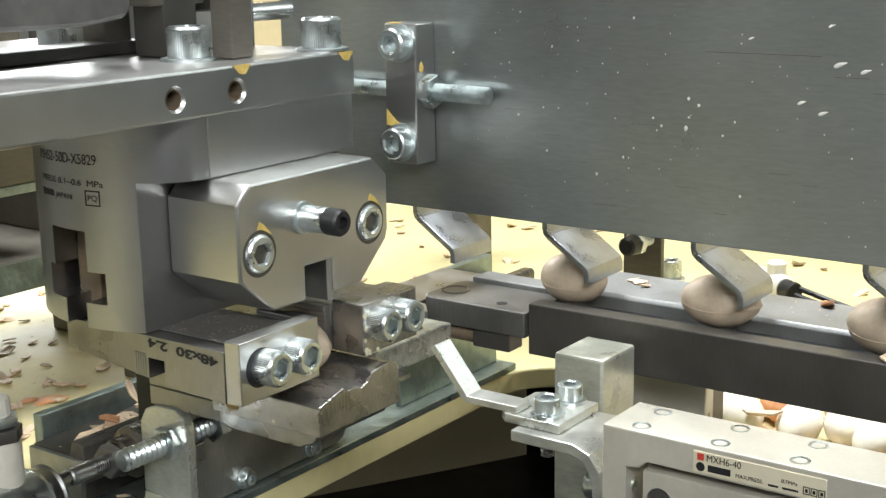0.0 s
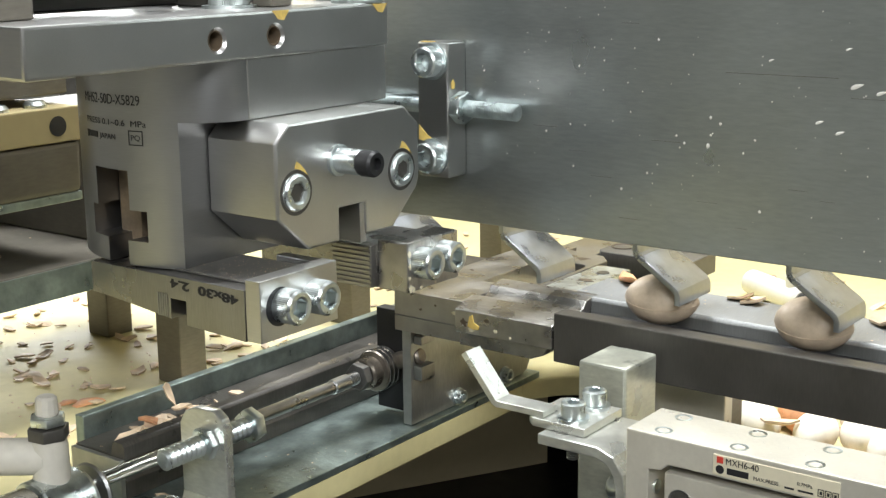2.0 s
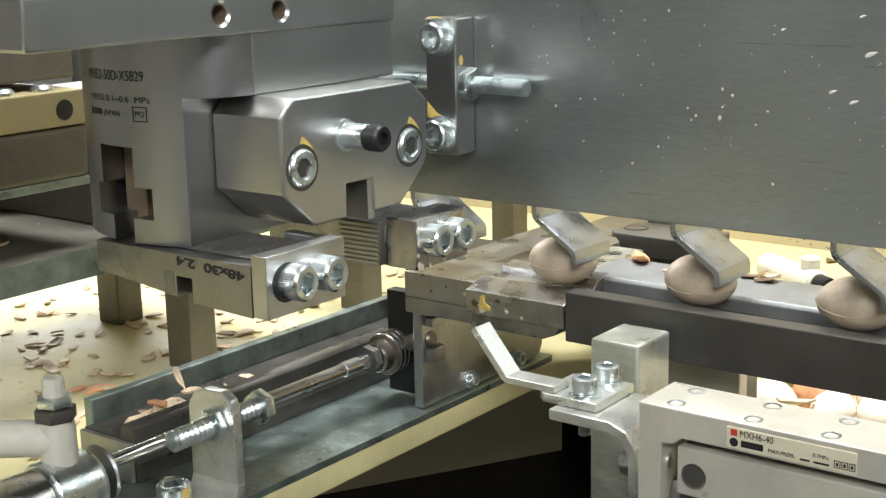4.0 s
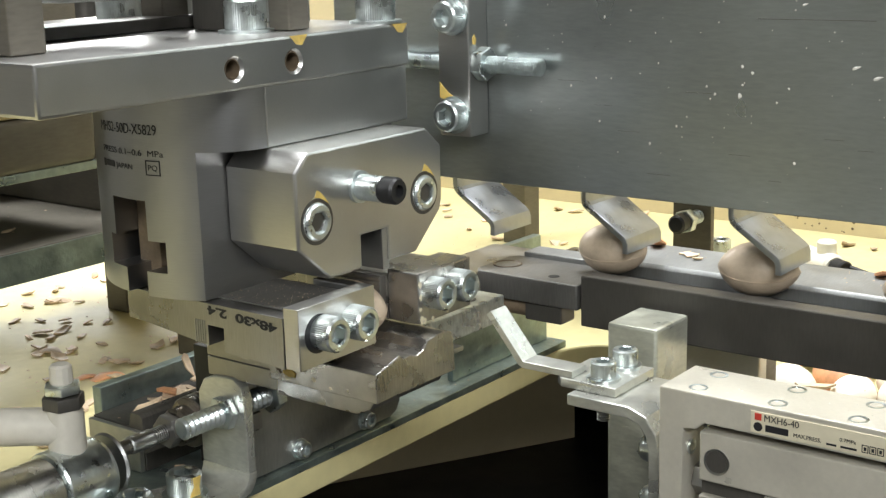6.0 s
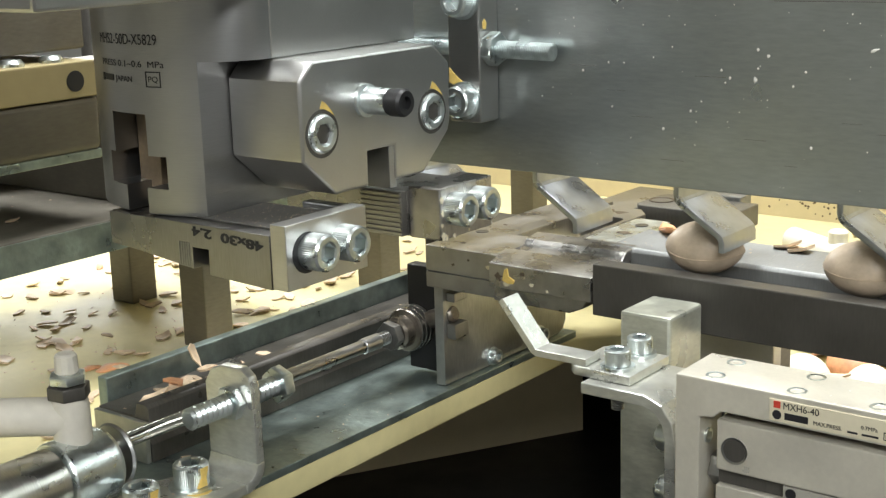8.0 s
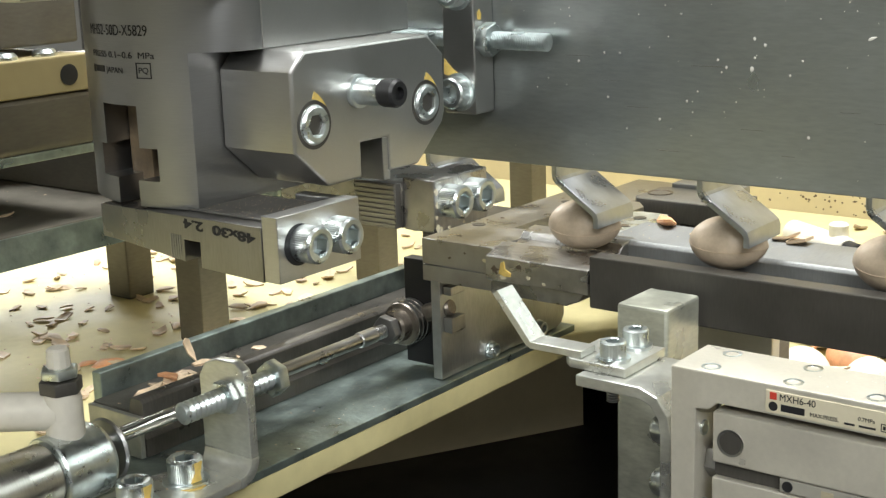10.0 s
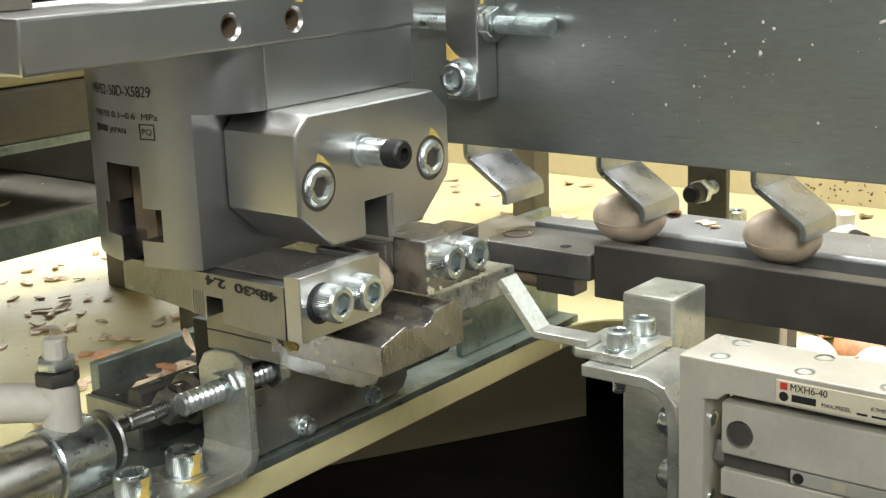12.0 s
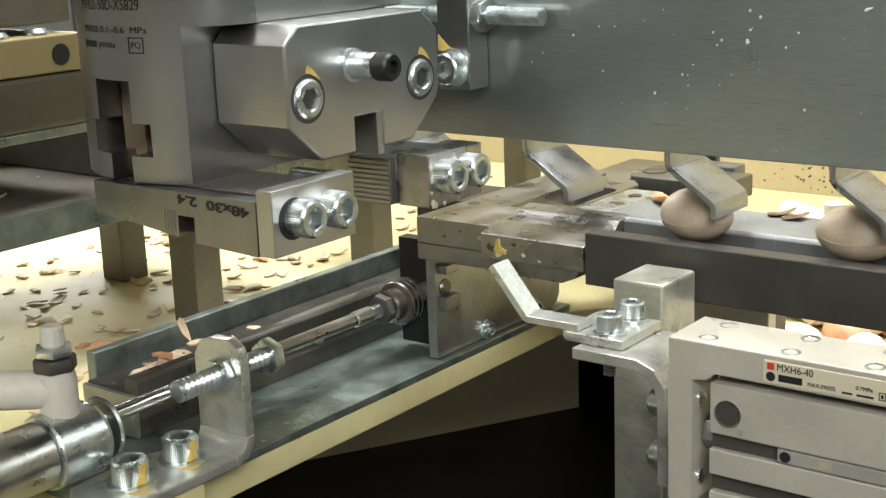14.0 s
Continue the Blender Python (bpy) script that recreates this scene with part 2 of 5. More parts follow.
def lathe(profile, place=(0, 0, 0), direction=(0, 0, 1), segments=32):
    """A profile of (radius, height) turned round a direction from a place."""
    bm = bmesh.new()
    rings = []
    for r, h in profile:
        if r < 1e-6:
            rings.append([bm.verts.new((0, 0, h))])
        else:
            rings.append([bm.verts.new((r * math.cos(2 * math.pi * i / segments), r * math.sin(2 * math.pi * i / segments), h)) for i in range(segments)])
    for low, high in zip(rings, rings[1:]):
        for i in range(segments):
            j = (i + 1) % segments
            if len(low) == 1 and len(high) > 1:
                bm.faces.new((low[0], high[i], high[j]))
            elif len(high) == 1 and len(low) > 1:
                bm.faces.new((low[i], low[j], high[0]))
            elif len(low) > 1:
                bm.faces.new((low[i], low[j], high[j], high[i]))
    for ring in (rings[0], rings[-1]):
        if len(ring) > 1:
            bm.faces.new(ring)
    bmesh.ops.recalc_face_normals(bm, faces=bm.faces)
    bm.transform(Matrix.Translation(place) @ basis(direction))
    return bm


def rod(p, q, r, chamfer=0.3, segments=28):
    d = Vector(q) - Vector(p)
    n = d.length
    c = min(chamfer, r * 0.4, n * 0.3)
    return lathe([(0, 0), (r - c, 0), (r, c), (r, n - c), (r - c, n), (0, n)], p, d, segments)


def thread(p, q, r, pitch=0.7, segments=20):
    """A threaded rod: a row of ridges."""
    d = Vector(q) - Vector(p)
    n = d.length
    turns = max(2, int(n / pitch))
    prof = [(0, 0), (r * 0.75, 0)]
    for i in range(turns):
        prof += [(r, (i + 0.35) * n / turns), (r, (i + 0.5) * n / turns), (r * 0.78, (i + 0.92) * n / turns)]
    prof += [(r * 0.7, n), (0, n)]
    return lathe(prof, p, d, segments)


def hexagon(p, direction, flats, height, bore=0.0, spin=0.0):
    r = flats / math.sqrt(3)
    bm = bmesh.new()
    low, high = [], []
    for i in range(6):
        a = math.radians(60 * i + spin)
        low.append(bm.verts.new((r * math.cos(a), r * math.sin(a), 0)))
        high.append(bm.verts.new((r * math.cos(a), r * math.sin(a), height)))
    bm.faces.new(low), bm.faces.new(high)
    for i in range(6):
        j = (i + 1) % 6
        bm.faces.new((low[i], low[j], high[j], high[i]))
    finish(bm, min(0.35, height * 0.15))
    bm.transform(Matrix.Translation(p) @ basis(direction))
    return bm


def join(*meshes):
    out = bmesh.new()
    for m in meshes:
        data = bpy.data.meshes.new("join")
        m.to_mesh(data)
        m.free()
        out.from_mesh(data)
        bpy.data.meshes.remove(data)
    return out


def socket_head(r, h, spin=0.0, segments=108):
    """A cap screw's head with its hexagon socket, standing on z = 0."""
    bm = bmesh.new()
    c = r * 0.12

    def ring(fn, z):
        return [bm.verts.new((*fn(2 * math.pi * i / segments), z)) for i in range(segments)]

    def circle(rad):
        return lambda a: (rad * math.cos(a), rad * math.sin(a))

    def knurl(rad):
        def fn(a):
            k = rad * (1.0 if round(a * segments / (2 * math.pi)) % 2 else 0.968)
            return (k * math.cos(a), k * math.sin(a))
        return fn

    def hexed(rad):
        def fn(a):
            b = a + math.radians(spin)
            k = rad * math.cos(math.pi / 6) / math.cos((b % (math.pi / 3)) - math.pi / 6)
            return (k * math.cos(a), k * math.sin(a))
        return fn
    s = r * 0.58
    rings = [ring(circle(r * 0.98), 0), ring(knurl(r), h * 0.06), ring(knurl(r), h - c * 2), ring(circle(r * 0.99), h - c), ring(circle(r - c), h), ring(circle(s * 1.12), h), ring(hexed(s), h - 0.06 * r), ring(hexed(s * 0.97), h * 0.42)]
    for low, high in zip(rings, rings[1:]):
        for i in range(segments):
            j = (i + 1) % segments
            bm.faces.new((low[i], low[j], high[j], high[i]))
    bm.faces.new(rings[0]), bm.faces.new(rings[-1])
    bmesh.ops.recalc_face_normals(bm, faces=bm.faces)
    return bm


def thing(name, place, label, category, group="", kind=""):
    """An Empty at a thing's base, in millimetres."""
    ob = new(name)
    ob.empty_display_size = 0.005
    ob.location = Vector(place) * MM
    ob["at"] = [float(v) for v in place]
    return tagged(ob, label, category, group, kind)


def origin(ob):
    o = Vector((0, 0, 0))
    while ob is not None:
        if "at" in ob:
            o += Vector(ob["at"])
        ob = ob.parent
    return o


def mesh_of(name, bm, material, shift=(0, 0, 0), smooth=22):
    data = bpy.data.meshes.new(name)
    bm.transform(Matrix.Scale(MM, 4) @ Matrix.Translation(-Vector(shift)))
    bm.normal_update()
    for e in bm.edges:
        e.smooth = len(e.link_faces) == 2 and e.calc_face_angle(0) < math.radians(smooth)
    for f in bm.faces:
        f.smooth = True
    bm.to_mesh(data)
    bm.free()
    data.materials.append(material)
    return data


def part(name, bm, material, parent, label="", smooth=22):
    """One mesh of a thing, given in the world's millimetres, as a child of the thing or of one of its parts."""
    ob = new(name, mesh_of(name, bm, material, origin(parent), smooth))
    ob.parent = parent
    return tagged(ob, label)


def solid(name, bm, material, label, category, kind="", group="", place=None):
    """A thing of one mesh."""
    place = place or (0, 0, 0)
    ob = new(name, mesh_of(name, bm, material, place))
    ob.location = Vector(place) * MM
    ob["at"] = [float(v) for v in place]
    return tagged(ob, label, category, group, kind)


SCREWS = {}


def cap_screw(parent, place, direction, r, h, material=None, washer=False, spin=0.0, name="cap_screw", mark=False):
    """A socket-head cap screw on a face, its head pointing along a direction."""
    material = material or ZINC
    key = (round(r, 2), round(h, 2), material.name)
    if key not in SCREWS:
        SCREWS[key] = mesh_of("cap_screw", socket_head(r, h), material)
    ob = new(name, SCREWS[key])
    ob.parent = parent
    up = 0.8 if washer else 0.0
    ob.matrix_basis = Matrix.Translation((Vector(place) + Vector(direction).normalized() * up - origin(parent)) * MM) @ basis(direction) @ pose(0, 0, 0, 0, 0, spin)
    if washer:
        part("washer", lathe([(r * 0.5, 0), (r * 1.32, 0), (r * 1.32, 0.7), (r * 0.5, 0.8)], place, direction), ZINC, parent, "plain zinc washer")
    return ob


def lettering(name, text, size, matrix, material, parent, label="", bend=None, width=None, bold=0.0):
    """Raised ink in Blender's own font; matrix places it in the world's millimetres."""
    curve = bpy.data.curves.new(name, "FONT")
    curve.body, curve.size, curve.extrude, curve.align_x, curve.align_y = text, size, 0.04, "CENTER", "CENTER"
    curve.offset = bold
    tmp = bpy.data.objects.new(name, curve)
    scene.collection.objects.link(tmp)
    bpy.context.view_layer.update()
    data = bpy.data.meshes.new_from_object(tmp)
    bpy.data.objects.remove(tmp)
    bm = bmesh.new()
    bm.from_mesh(data)
    bpy.data.meshes.remove(data)
    if width:
        xs = [v.co.x for v in bm.verts]
        k = width / (max(xs) - min(xs))
        for v in bm.verts:
            v.co.x *= k
    if bend:
        bmesh.ops.subdivide_edges(bm, edges=[e for e in bm.edges if e.calc_length() > 1.2], cuts=2)
        for v in bm.verts:
            v.co = bend(v.co)
    else:
        bm.transform(matrix)
    return part(name, bm, material, parent, label)


# ---- room shell, well away from the machine ----
def room():
    for name, b in (("wall_north", (-2600, 2600, 2500, 2600, -900, 1800)), ("wall_south", (-2600, 2600, -2600, -2500, -900, 1800)),
                    ("wall_east", (2500, 2600, -2500, 2500, -900, 1800)), ("wall_west", (-2600, -2500, -2500, 2500, -900, 1800))):
        solid(name, box(*b, 0), WALLPAINT, "plain beige painted workshop wall", "wall", "structure")
    solid("floor", box(-2600, 2600, -2600, 2600, -1000, -900, 0), FLOORPAINT, "grey painted workshop floor", "floor", "structure")
    solid("ceiling", box(-2600, 2600, -2600, 2600, 1800, 1850, 0), WALLPAINT, "plain pale workshop ceiling", "ceiling", "structure")


def work_light(eye, target, half):
    """A long work light on a stand, turned towards the machine."""
    e = Vector(eye) * 1000
    ob = thing("work_light", (e.x, e.y, -900), "long fluorescent work light on a stand", "work light", "work lights")
    turn = look(eye, target)
    for name, b, m in (("housing", box(-half - 20, half + 20, -220, 220, 24, 60, 4), WHITEPL), ("diffuser", box(-half, half, -200, 200, 12, 22, 2), TUBE)):
        b.transform(Matrix.Scale(1000, 4) @ turn @ Matrix.Scale(0.001, 4))
        part(name, b, m, ob)
    away = (Vector(eye) - Vector(target)).normalized() * 60
    part("stand", rod((e.x + away.x, e.y + away.y, -900), (e.x + away.x, e.y + away.y, e.z), 16), DARK, ob)


def ceiling_light(x, y):
    ob = thing("ceiling_light", (x, y, 1600), "long fluorescent ceiling light with a glowing diffuser", "ceiling light", "ceiling lights")
    part("housing", box(x - 620, x + 620, y - 170, y + 170, 1610, 1660, 4), WHITEPL, ob)
    part("diffuser", box(x - 600, x + 600, y - 150, y + 150, 1590, 1608, 2), TUBE, ob, "glowing milky diffuser")
    for sx in (-400, 400):
        part("hanger", rod((x + sx, y, 1660), (x + sx, y, 1800), 6), ZINC, ob)


room()
work_light((1.25, -1.35, 1.20), (-0.15, 0.0, 0.08), 600)
work_light((-1.45, 0.95, 0.85), (-0.25, 0.03, 0.05), 500)
ceiling_light(-150, 150)



# ---- the machine's cream table and what stands round it ----
def machine_table():
    pts = [(-520, -420), (-94, -420), (-94, 92)]
    for i in range(9):
        a = math.radians(180 - 10 * i)
        pts.append((-74 + 20 * math.cos(a), 92 + 20 * math.sin(a) * 1.15))
    pts += [(-58, 116), (-12, 112), (-12, 49), (420, 49), (420, 330), (-520, 330)]
    solid("table_plate", prism(pts, "z", 44, 52, 0.8), CREAM, "thick cream painted machine table littered with shell shards", "table", "structure")
    solid("back_panel", box(-520, 420, 330, 336, -200, 420, 0.5), CREAM_WALL, "plain cream painted panel behind the machine", "panel", "structure")
    rng = random.Random(31)
    bm = bmesh.new()
    for _ in range(70):
        x, z, r = rng.gauss(-90, 13), rng.gauss(63, 9), rng.uniform(0.3, 0.8)
        ring = [bm.verts.new((x + r * math.cos(1.05 * i), 329.8, z + r * rng.uniform(0.6, 1.2) * math.sin(1.05 * i))) for i in range(6)]
        top = bm.verts.new((x, 329.6, z))
        for i in range(6):
            bm.faces.new((ring[i], ring[(i + 1) % 6], top))
    solid("wall_spots", bm, BROWN, "small dark dirt spots on the cream panel", "dirt spots", "stuff")
    # a slanting panel deep under the table
    u = Vector((73.2, 129.7)).normalized()
    w = Vector((-u.y, u.x))
    low = Vector((-267.5, 139.1))
    ends = [low - u * 420, low + u * 149]
    foot = [(e.x, e.y) for e in ends] + [((e + w * 5).x, (e + w * 5).y) for e in reversed(ends)]
    solid("lower_panel", prism(foot, "z", -60, 43.9, 0), CREAM_WALL, "cream painted panel under the table, in shade", "panel", "structure")
    # walls and floor below are coloured black in place of deep shade
    solid("pit_wall", box(-420, 420, 324, 329.9, -60, 43.9, 0), PIT_SHADE, "black wall standing in for the darkness under the machine table", "wall", "structure")
    solid("pit_wall", box(-520, -514, -420, 324, -60, 43.9, 0), PIT_SHADE, "black wall standing in for the darkness under the machine table", "wall", "structure")
    solid("machine_cabinet", box(-520, 420, -500, 336, -900, -70.2, 2), CREAM_WALL, "plain cream painted cabinet under the machine", "cabinet", "structure")
    solid("pit_floor", box(-520, 420, -500, 330, -70, -60, 0), PIT_SHADE, "black floor standing in for the darkness under the machine table", "floor", "structure")


machine_table()


def base_rail():
    """The channel along which the shuttle slides."""
    ob = thing("slide_rail", (-125, 40, 52), "zinc plated slide base with dark guide rail and upright strip", "slide rail")
    part("base_plate", box(-154, -93.6, -104, 103, 52, 54.5, 0.3), GREEN, ob, "greenish zinc plated base plate")
    part("upright_strip", box(-154, -150, -65, 172, 54.6, 74.5, 0.5), GREEN, ob, "upright greenish steel strip")
    part("front_guard", box(-102.6, -100.2, 42, 100, 54.6, 84, 0.3), GREEN, ob, "upright greenish steel guard")
    profile = [(-149.6, 54.6), (-149.6, 67.4), (-133.6, 67.4), (-132.4, 71.6), (-128.6, 71.6), (-127.4, 70.6), (-127.4, 66.6), (-128.4, 65.6), (-128.4, 61.2), (-127, 60), (-127, 54.6)]
    rail = part("guide_rail", prism(profile, "y", -68.6, 170, 0.25), RAILBLACK, ob, "dark worn linear guide rail")
    part("end_cap", box(-149.8, -127.4, -70.4, -68.7, 54.6, 67.0, 0.3), SIDEZINC, rail, "grey zinc end plate")
    for y in (-40, 0, 40, 80, 120):
        part("rail_screw", lathe([(0, 0), (1.5, 0), (2.4, 0), (2.4, 0.4), (0, 0.5)], (-138, y, 67.4), (0, 0, 1), 18), DARK, rail)
        part("side_hole", lathe([(1.4, 0.1), (2.4, 0.0), (2.9, 0.5), (2.4, 0.8), (1.4, 0.5)], (-128.5, y + 6.5, 63.4), (1, 0, 0), 18), ZINC, rail)
        # black disc in place of the shade inside the hole
        part("hole_floor", lathe([(0, 0), (1.9, 0), (1.9, 0.1), (0, 0.1)], (-128.4, y + 6.5, 63.4), (1, 0, 0), 18), BLACK, rail)
    return ob


base_rail()


def legs_and_platform():
    plat = thing("side_platform", (-300, 0, 97), "dark grey steel platform plate with shell dust on top", "platform")
    part("platform_plate", box(-300, -199, -420, 70, 97, 108, 0.8), LEG, plat)
    # strip added to paint the bright highlight along the platform's edge
    part("edge_highlight", box(-198.9, -198.4, -420, 70, 97.4, 107.6, 0.1), GREEN, plat)
    for x, y in ((-204, 24), (-277, 50)):
        leg = solid("support_post", box(x - 6.5, x + 6.5, y - 6.5, y + 6.5, 52, 96.9, 0.6), LEG, "square grey steel post standing on the cream table", "post", "", "platform posts", (x, y, 52))
    rear = thing("rear_platform", (-204, 180, 97), "grey steel beam on square posts behind the gripper", "platform")
    part("beam", box(-212, -196, 112, 250, 150, 164, 0.6), LEG, rear)
    for y in (122, 236):
        part("post", box(-210.5, -197.5, y - 6.5, y + 6.5, 52.1, 149.9, 0.6), LEG, rear)
    bed = solid("machine_bed", box(-300, -211, 0, 60, 108.1, 152, 0.8), LEG, "grey steel block standing on the platform", "machine bed", place=(-340, 30, 108.1))
    beam = thing("cross_beam", (-215, -120, 129), "cream painted bar on a grey steel beam", "beam")
    part("housing", prism([(-330, 129.3), (-204, 129.3), (-200, 133), (-199.2, 149.6), (-330, 149.6)], "y", -110, -20, 1.6), LEG, beam)
    part("lower_edge", box(-300, -200.5, -110, -19.5, 129.0, 132.2, 0.6), GREEN, beam)
    part("neck", box(-330, -270, -19.9, -0.1, 131, 149, 0.3), LEG, beam)
    part("cream_bar", box(-330, -199, -110, -19.5, 149.8, 161.5, 0.6), CREAM_SHADED, beam, "cream painted bar with a round hole")
    # no bore is cut: a black disc carries the hole's shade
    part("bar_hole", lathe([(0, -0.1), (3.3, -0.1), (3.4, 0.25), (3.0, 0.3), (0, 0.3)], (-199.1, -29, 155.3), (1, 0, 0), 24), BLACK, beam, "black disc standing for a shaded round hole")
    for y in (-33, -48, -62):
        part("dome_nut", lathe([(0, 0), (4, 0), (4, 1), (3, 2.2), (0, 2.6)], (-205, y, 161.5), (0, 0, 1), 20), ZINC, beam)
    part("upper_housing", box(-330, -208, -110, -17, 164.5, 215, 1.0), LEG, beam)
    part("spacer", box(-320, -250, -105, -30, 161.6, 164.4, 0), DARK, beam)


legs_and_platform()


# ---- tall sheet and clamp block with its stop stud ----
def big_sheet():
    ob = thing("guard_sheet", (60, 5, 134), "large galvanised steel guard sheet with white specks", "guard sheet")
    part("sheet", box(-112, 330, 3.4, 6.4, 134, 330, 0.3), GALV, ob)
    rng = random.Random(5)
    spots = [(20.9, 169.7, 0.45), (23.6, 168.3, 0.45), (11.4, 164.4, 0.4), (13.7, 162.6, 0.4), (12.5, 161.4, 0.3), (20.3, 162.4, 0.7), (21, 165.2, 0.35), (33, 164.8, 0.35), (30, 161.3, 0.35), (5.6, 188.8, 0.4), (-17.9, 181, 0.4),
             (-10.2, 182.7, 0.3), (-49, 178.2, 0.4), (-4.4, 148.9, 0.5), (3.2, 153.9, 0.4), (-19.4, 153.7, 0.4), (35, 147, 0.5), (-28.2, 162.7, 0.35), (-20.5, 165.1, 0.3)]
    spots += [(rng.uniform(-50, 85), rng.uniform(136, 200), rng.uniform(0.10, 0.26)) for _ in range(110)]
    bm = bmesh.new()
    for x, z, r in spots:
        n = 7
        ring = [bm.verts.new((x + r * rng.uniform(0.6, 1.1) * math.cos(2 * math.pi * i / n), 3.32, z + r * rng.uniform(0.7, 1.3) * math.sin(2 * math.pi * i / n))) for i in range(n)]
        top = bm.verts.new((x, 3.2, z))
        for i in range(n):
            bm.faces.new((ring[i], ring[(i + 1) % n], top))
    tagged(part("specks", bm, WHITEPL, ob, "dried white specks"), kind="stuff")
    bm = bmesh.new()
    for x, z, s in ((58.1, 179.6, 0.75), (64.0, 178.3, 0.6), (49.4, 170.5, 0.5), (54.6, 168.3, 0.55), (55.7, 188.2, 0.4), (36.5, 184.8, 0.35)):
        ring = []
        for i in range(10):
            a = 2 * math.pi * i / 10
            u, v = 2.2 * s * math.cos(a), 0.7 * s * math.sin(a) * (1 - 0.6 * math.cos(a))
            ring.append(bm.verts.new((x + u, 3.3, z + v + 0.32 * u)))
        top = bm.verts.new((x, 3.1, z))
        for i in range(10):
            bm.faces.new((ring[i], ring[(i + 1) % 10], top))
    scratches = []
    for _ in range(12):
        x, z, n = rng.uniform(-60, 80), rng.uniform(137, 198), rng.uniform(2, 9)
        scratches.append(box(x, x + n, 3.33, 3.42, z, z + rng.uniform(0.05, 0.1), 0))
    scratches.append(box(24.6, 53.5, 3.33, 3.42, 181.2, 181.32, 0))
    tagged(part("scratches", join(*scratches), LEG, ob, "fine dark scratches"), kind="stuff")
    tagged(part("splashes", bm, WHITEPL, ob, "dried white splashes"), kind="stuff")


big_sheet()


def clamp_block():
    ob = thing("clamp_block", (-60, 0, 148), "steel clamp block bolted to the guard sheet with a stop stud", "clamp")
    part("block", box(-66, -55.3, -5.4, 3.2, 148, 186.3, 0.5), MACHINED, ob)
    cap_screw(ob, (-60.5, -5.4, 181), (0, -1, 0), 4.3, 5.0, spin=10, washer=False)
    cap_screw(ob, (-60.5, -5.4, 154), (0, -1, 0), 4.3, 5.0, spin=30)
    for z in (181, 154):
        part("washer", lathe([(3, 0), (5.2, 0), (5.2, 1.0), (3, 1.0)], (-60.5, -5.41, z), (0, -1, 0)), ZINC, ob)
    part("stop_stud", thread((-92, -1.0, 168.2), (-34.6, -1.0, 167.6), 2.4, 0.55), ZINC, ob, "bright threaded stop stud")
    part("lock_nut", hexagon((-55.3, -1.0, 167.9), (1, 0, 0), 8.2, 3.4, spin=20), ZINC, ob)
    part("paint_mark", prism([(-65.6, 162.8), (-65.7, 158.6), (-62.5, 157.8), (-60.6, 158.9), (-62.6, 160), (-64.4, 161.6)], "y", -5.55, -5.3, 0), YELLOW, ob, "yellow paint mark")
    part("paint_mark", prism([(-3.8, 173.4), (-2.6, 173.2), (-2.2, 174.6), (-3.0, 176), (-3.9, 175)], "x", -55.4, -55.15, 0), YELLOW, ob, "yellow paint mark")
    part("paint_mark", box(-65, -61, -5.2, -3.2, 186.2, 186.45, 0.1), YELLOW, ob, "yellow paint mark")


clamp_block()


# ---- conveyor bed with its post ----
def conveyor():
    ob = thing("conveyor_bed", (60, 40, 90), "dark steel conveyor bed with a groove for nuts", "conveyor")
    part("front_rail", box(-36.5, 260, 21, 27.5, 90, 105.3, 0.5), DARK, ob, "black oxide steel rail")
    # the groove's shade is put into its floor as plain black
    part("groove", box(-36.5, 260, 27.6, 44, 90, 100.5, 0.3), BLACK, ob, "groove floor blackened for the shade between the rails")
    part("rear_rail", prism([(44.1, 90), (44.1, 103.8), (45.2, 105.0), (69, 105.0), (69, 90)], "x", -45, 260, 0.3), RAILTOP, ob, "worn grey steel rail")
    part("bracket", box(-14, 11, 40, 45.5, -60, 89.9, 0.5), ANODISED, ob, "wide zinc plated support plate")
    part("support_leg", box(-6, 6, 50, 64, 52.1, 89.9, 0.5), LEG, ob)
    part("support_leg", box(200, 212, 50, 64, 52.1, 89.9, 0.5), LEG, ob)
    post = thing("square_post", (-7.5, 9, -60), "square zinc plated steel post", "post")
    part("post", box(-15.1, 0, 0, 18, -60, 100, 0.9), POSTZINC, post)
    part("tie_plate", box(-12, -3, 18.1, 20.9, 91, 98, 0.3), DARK, post)


conveyor()


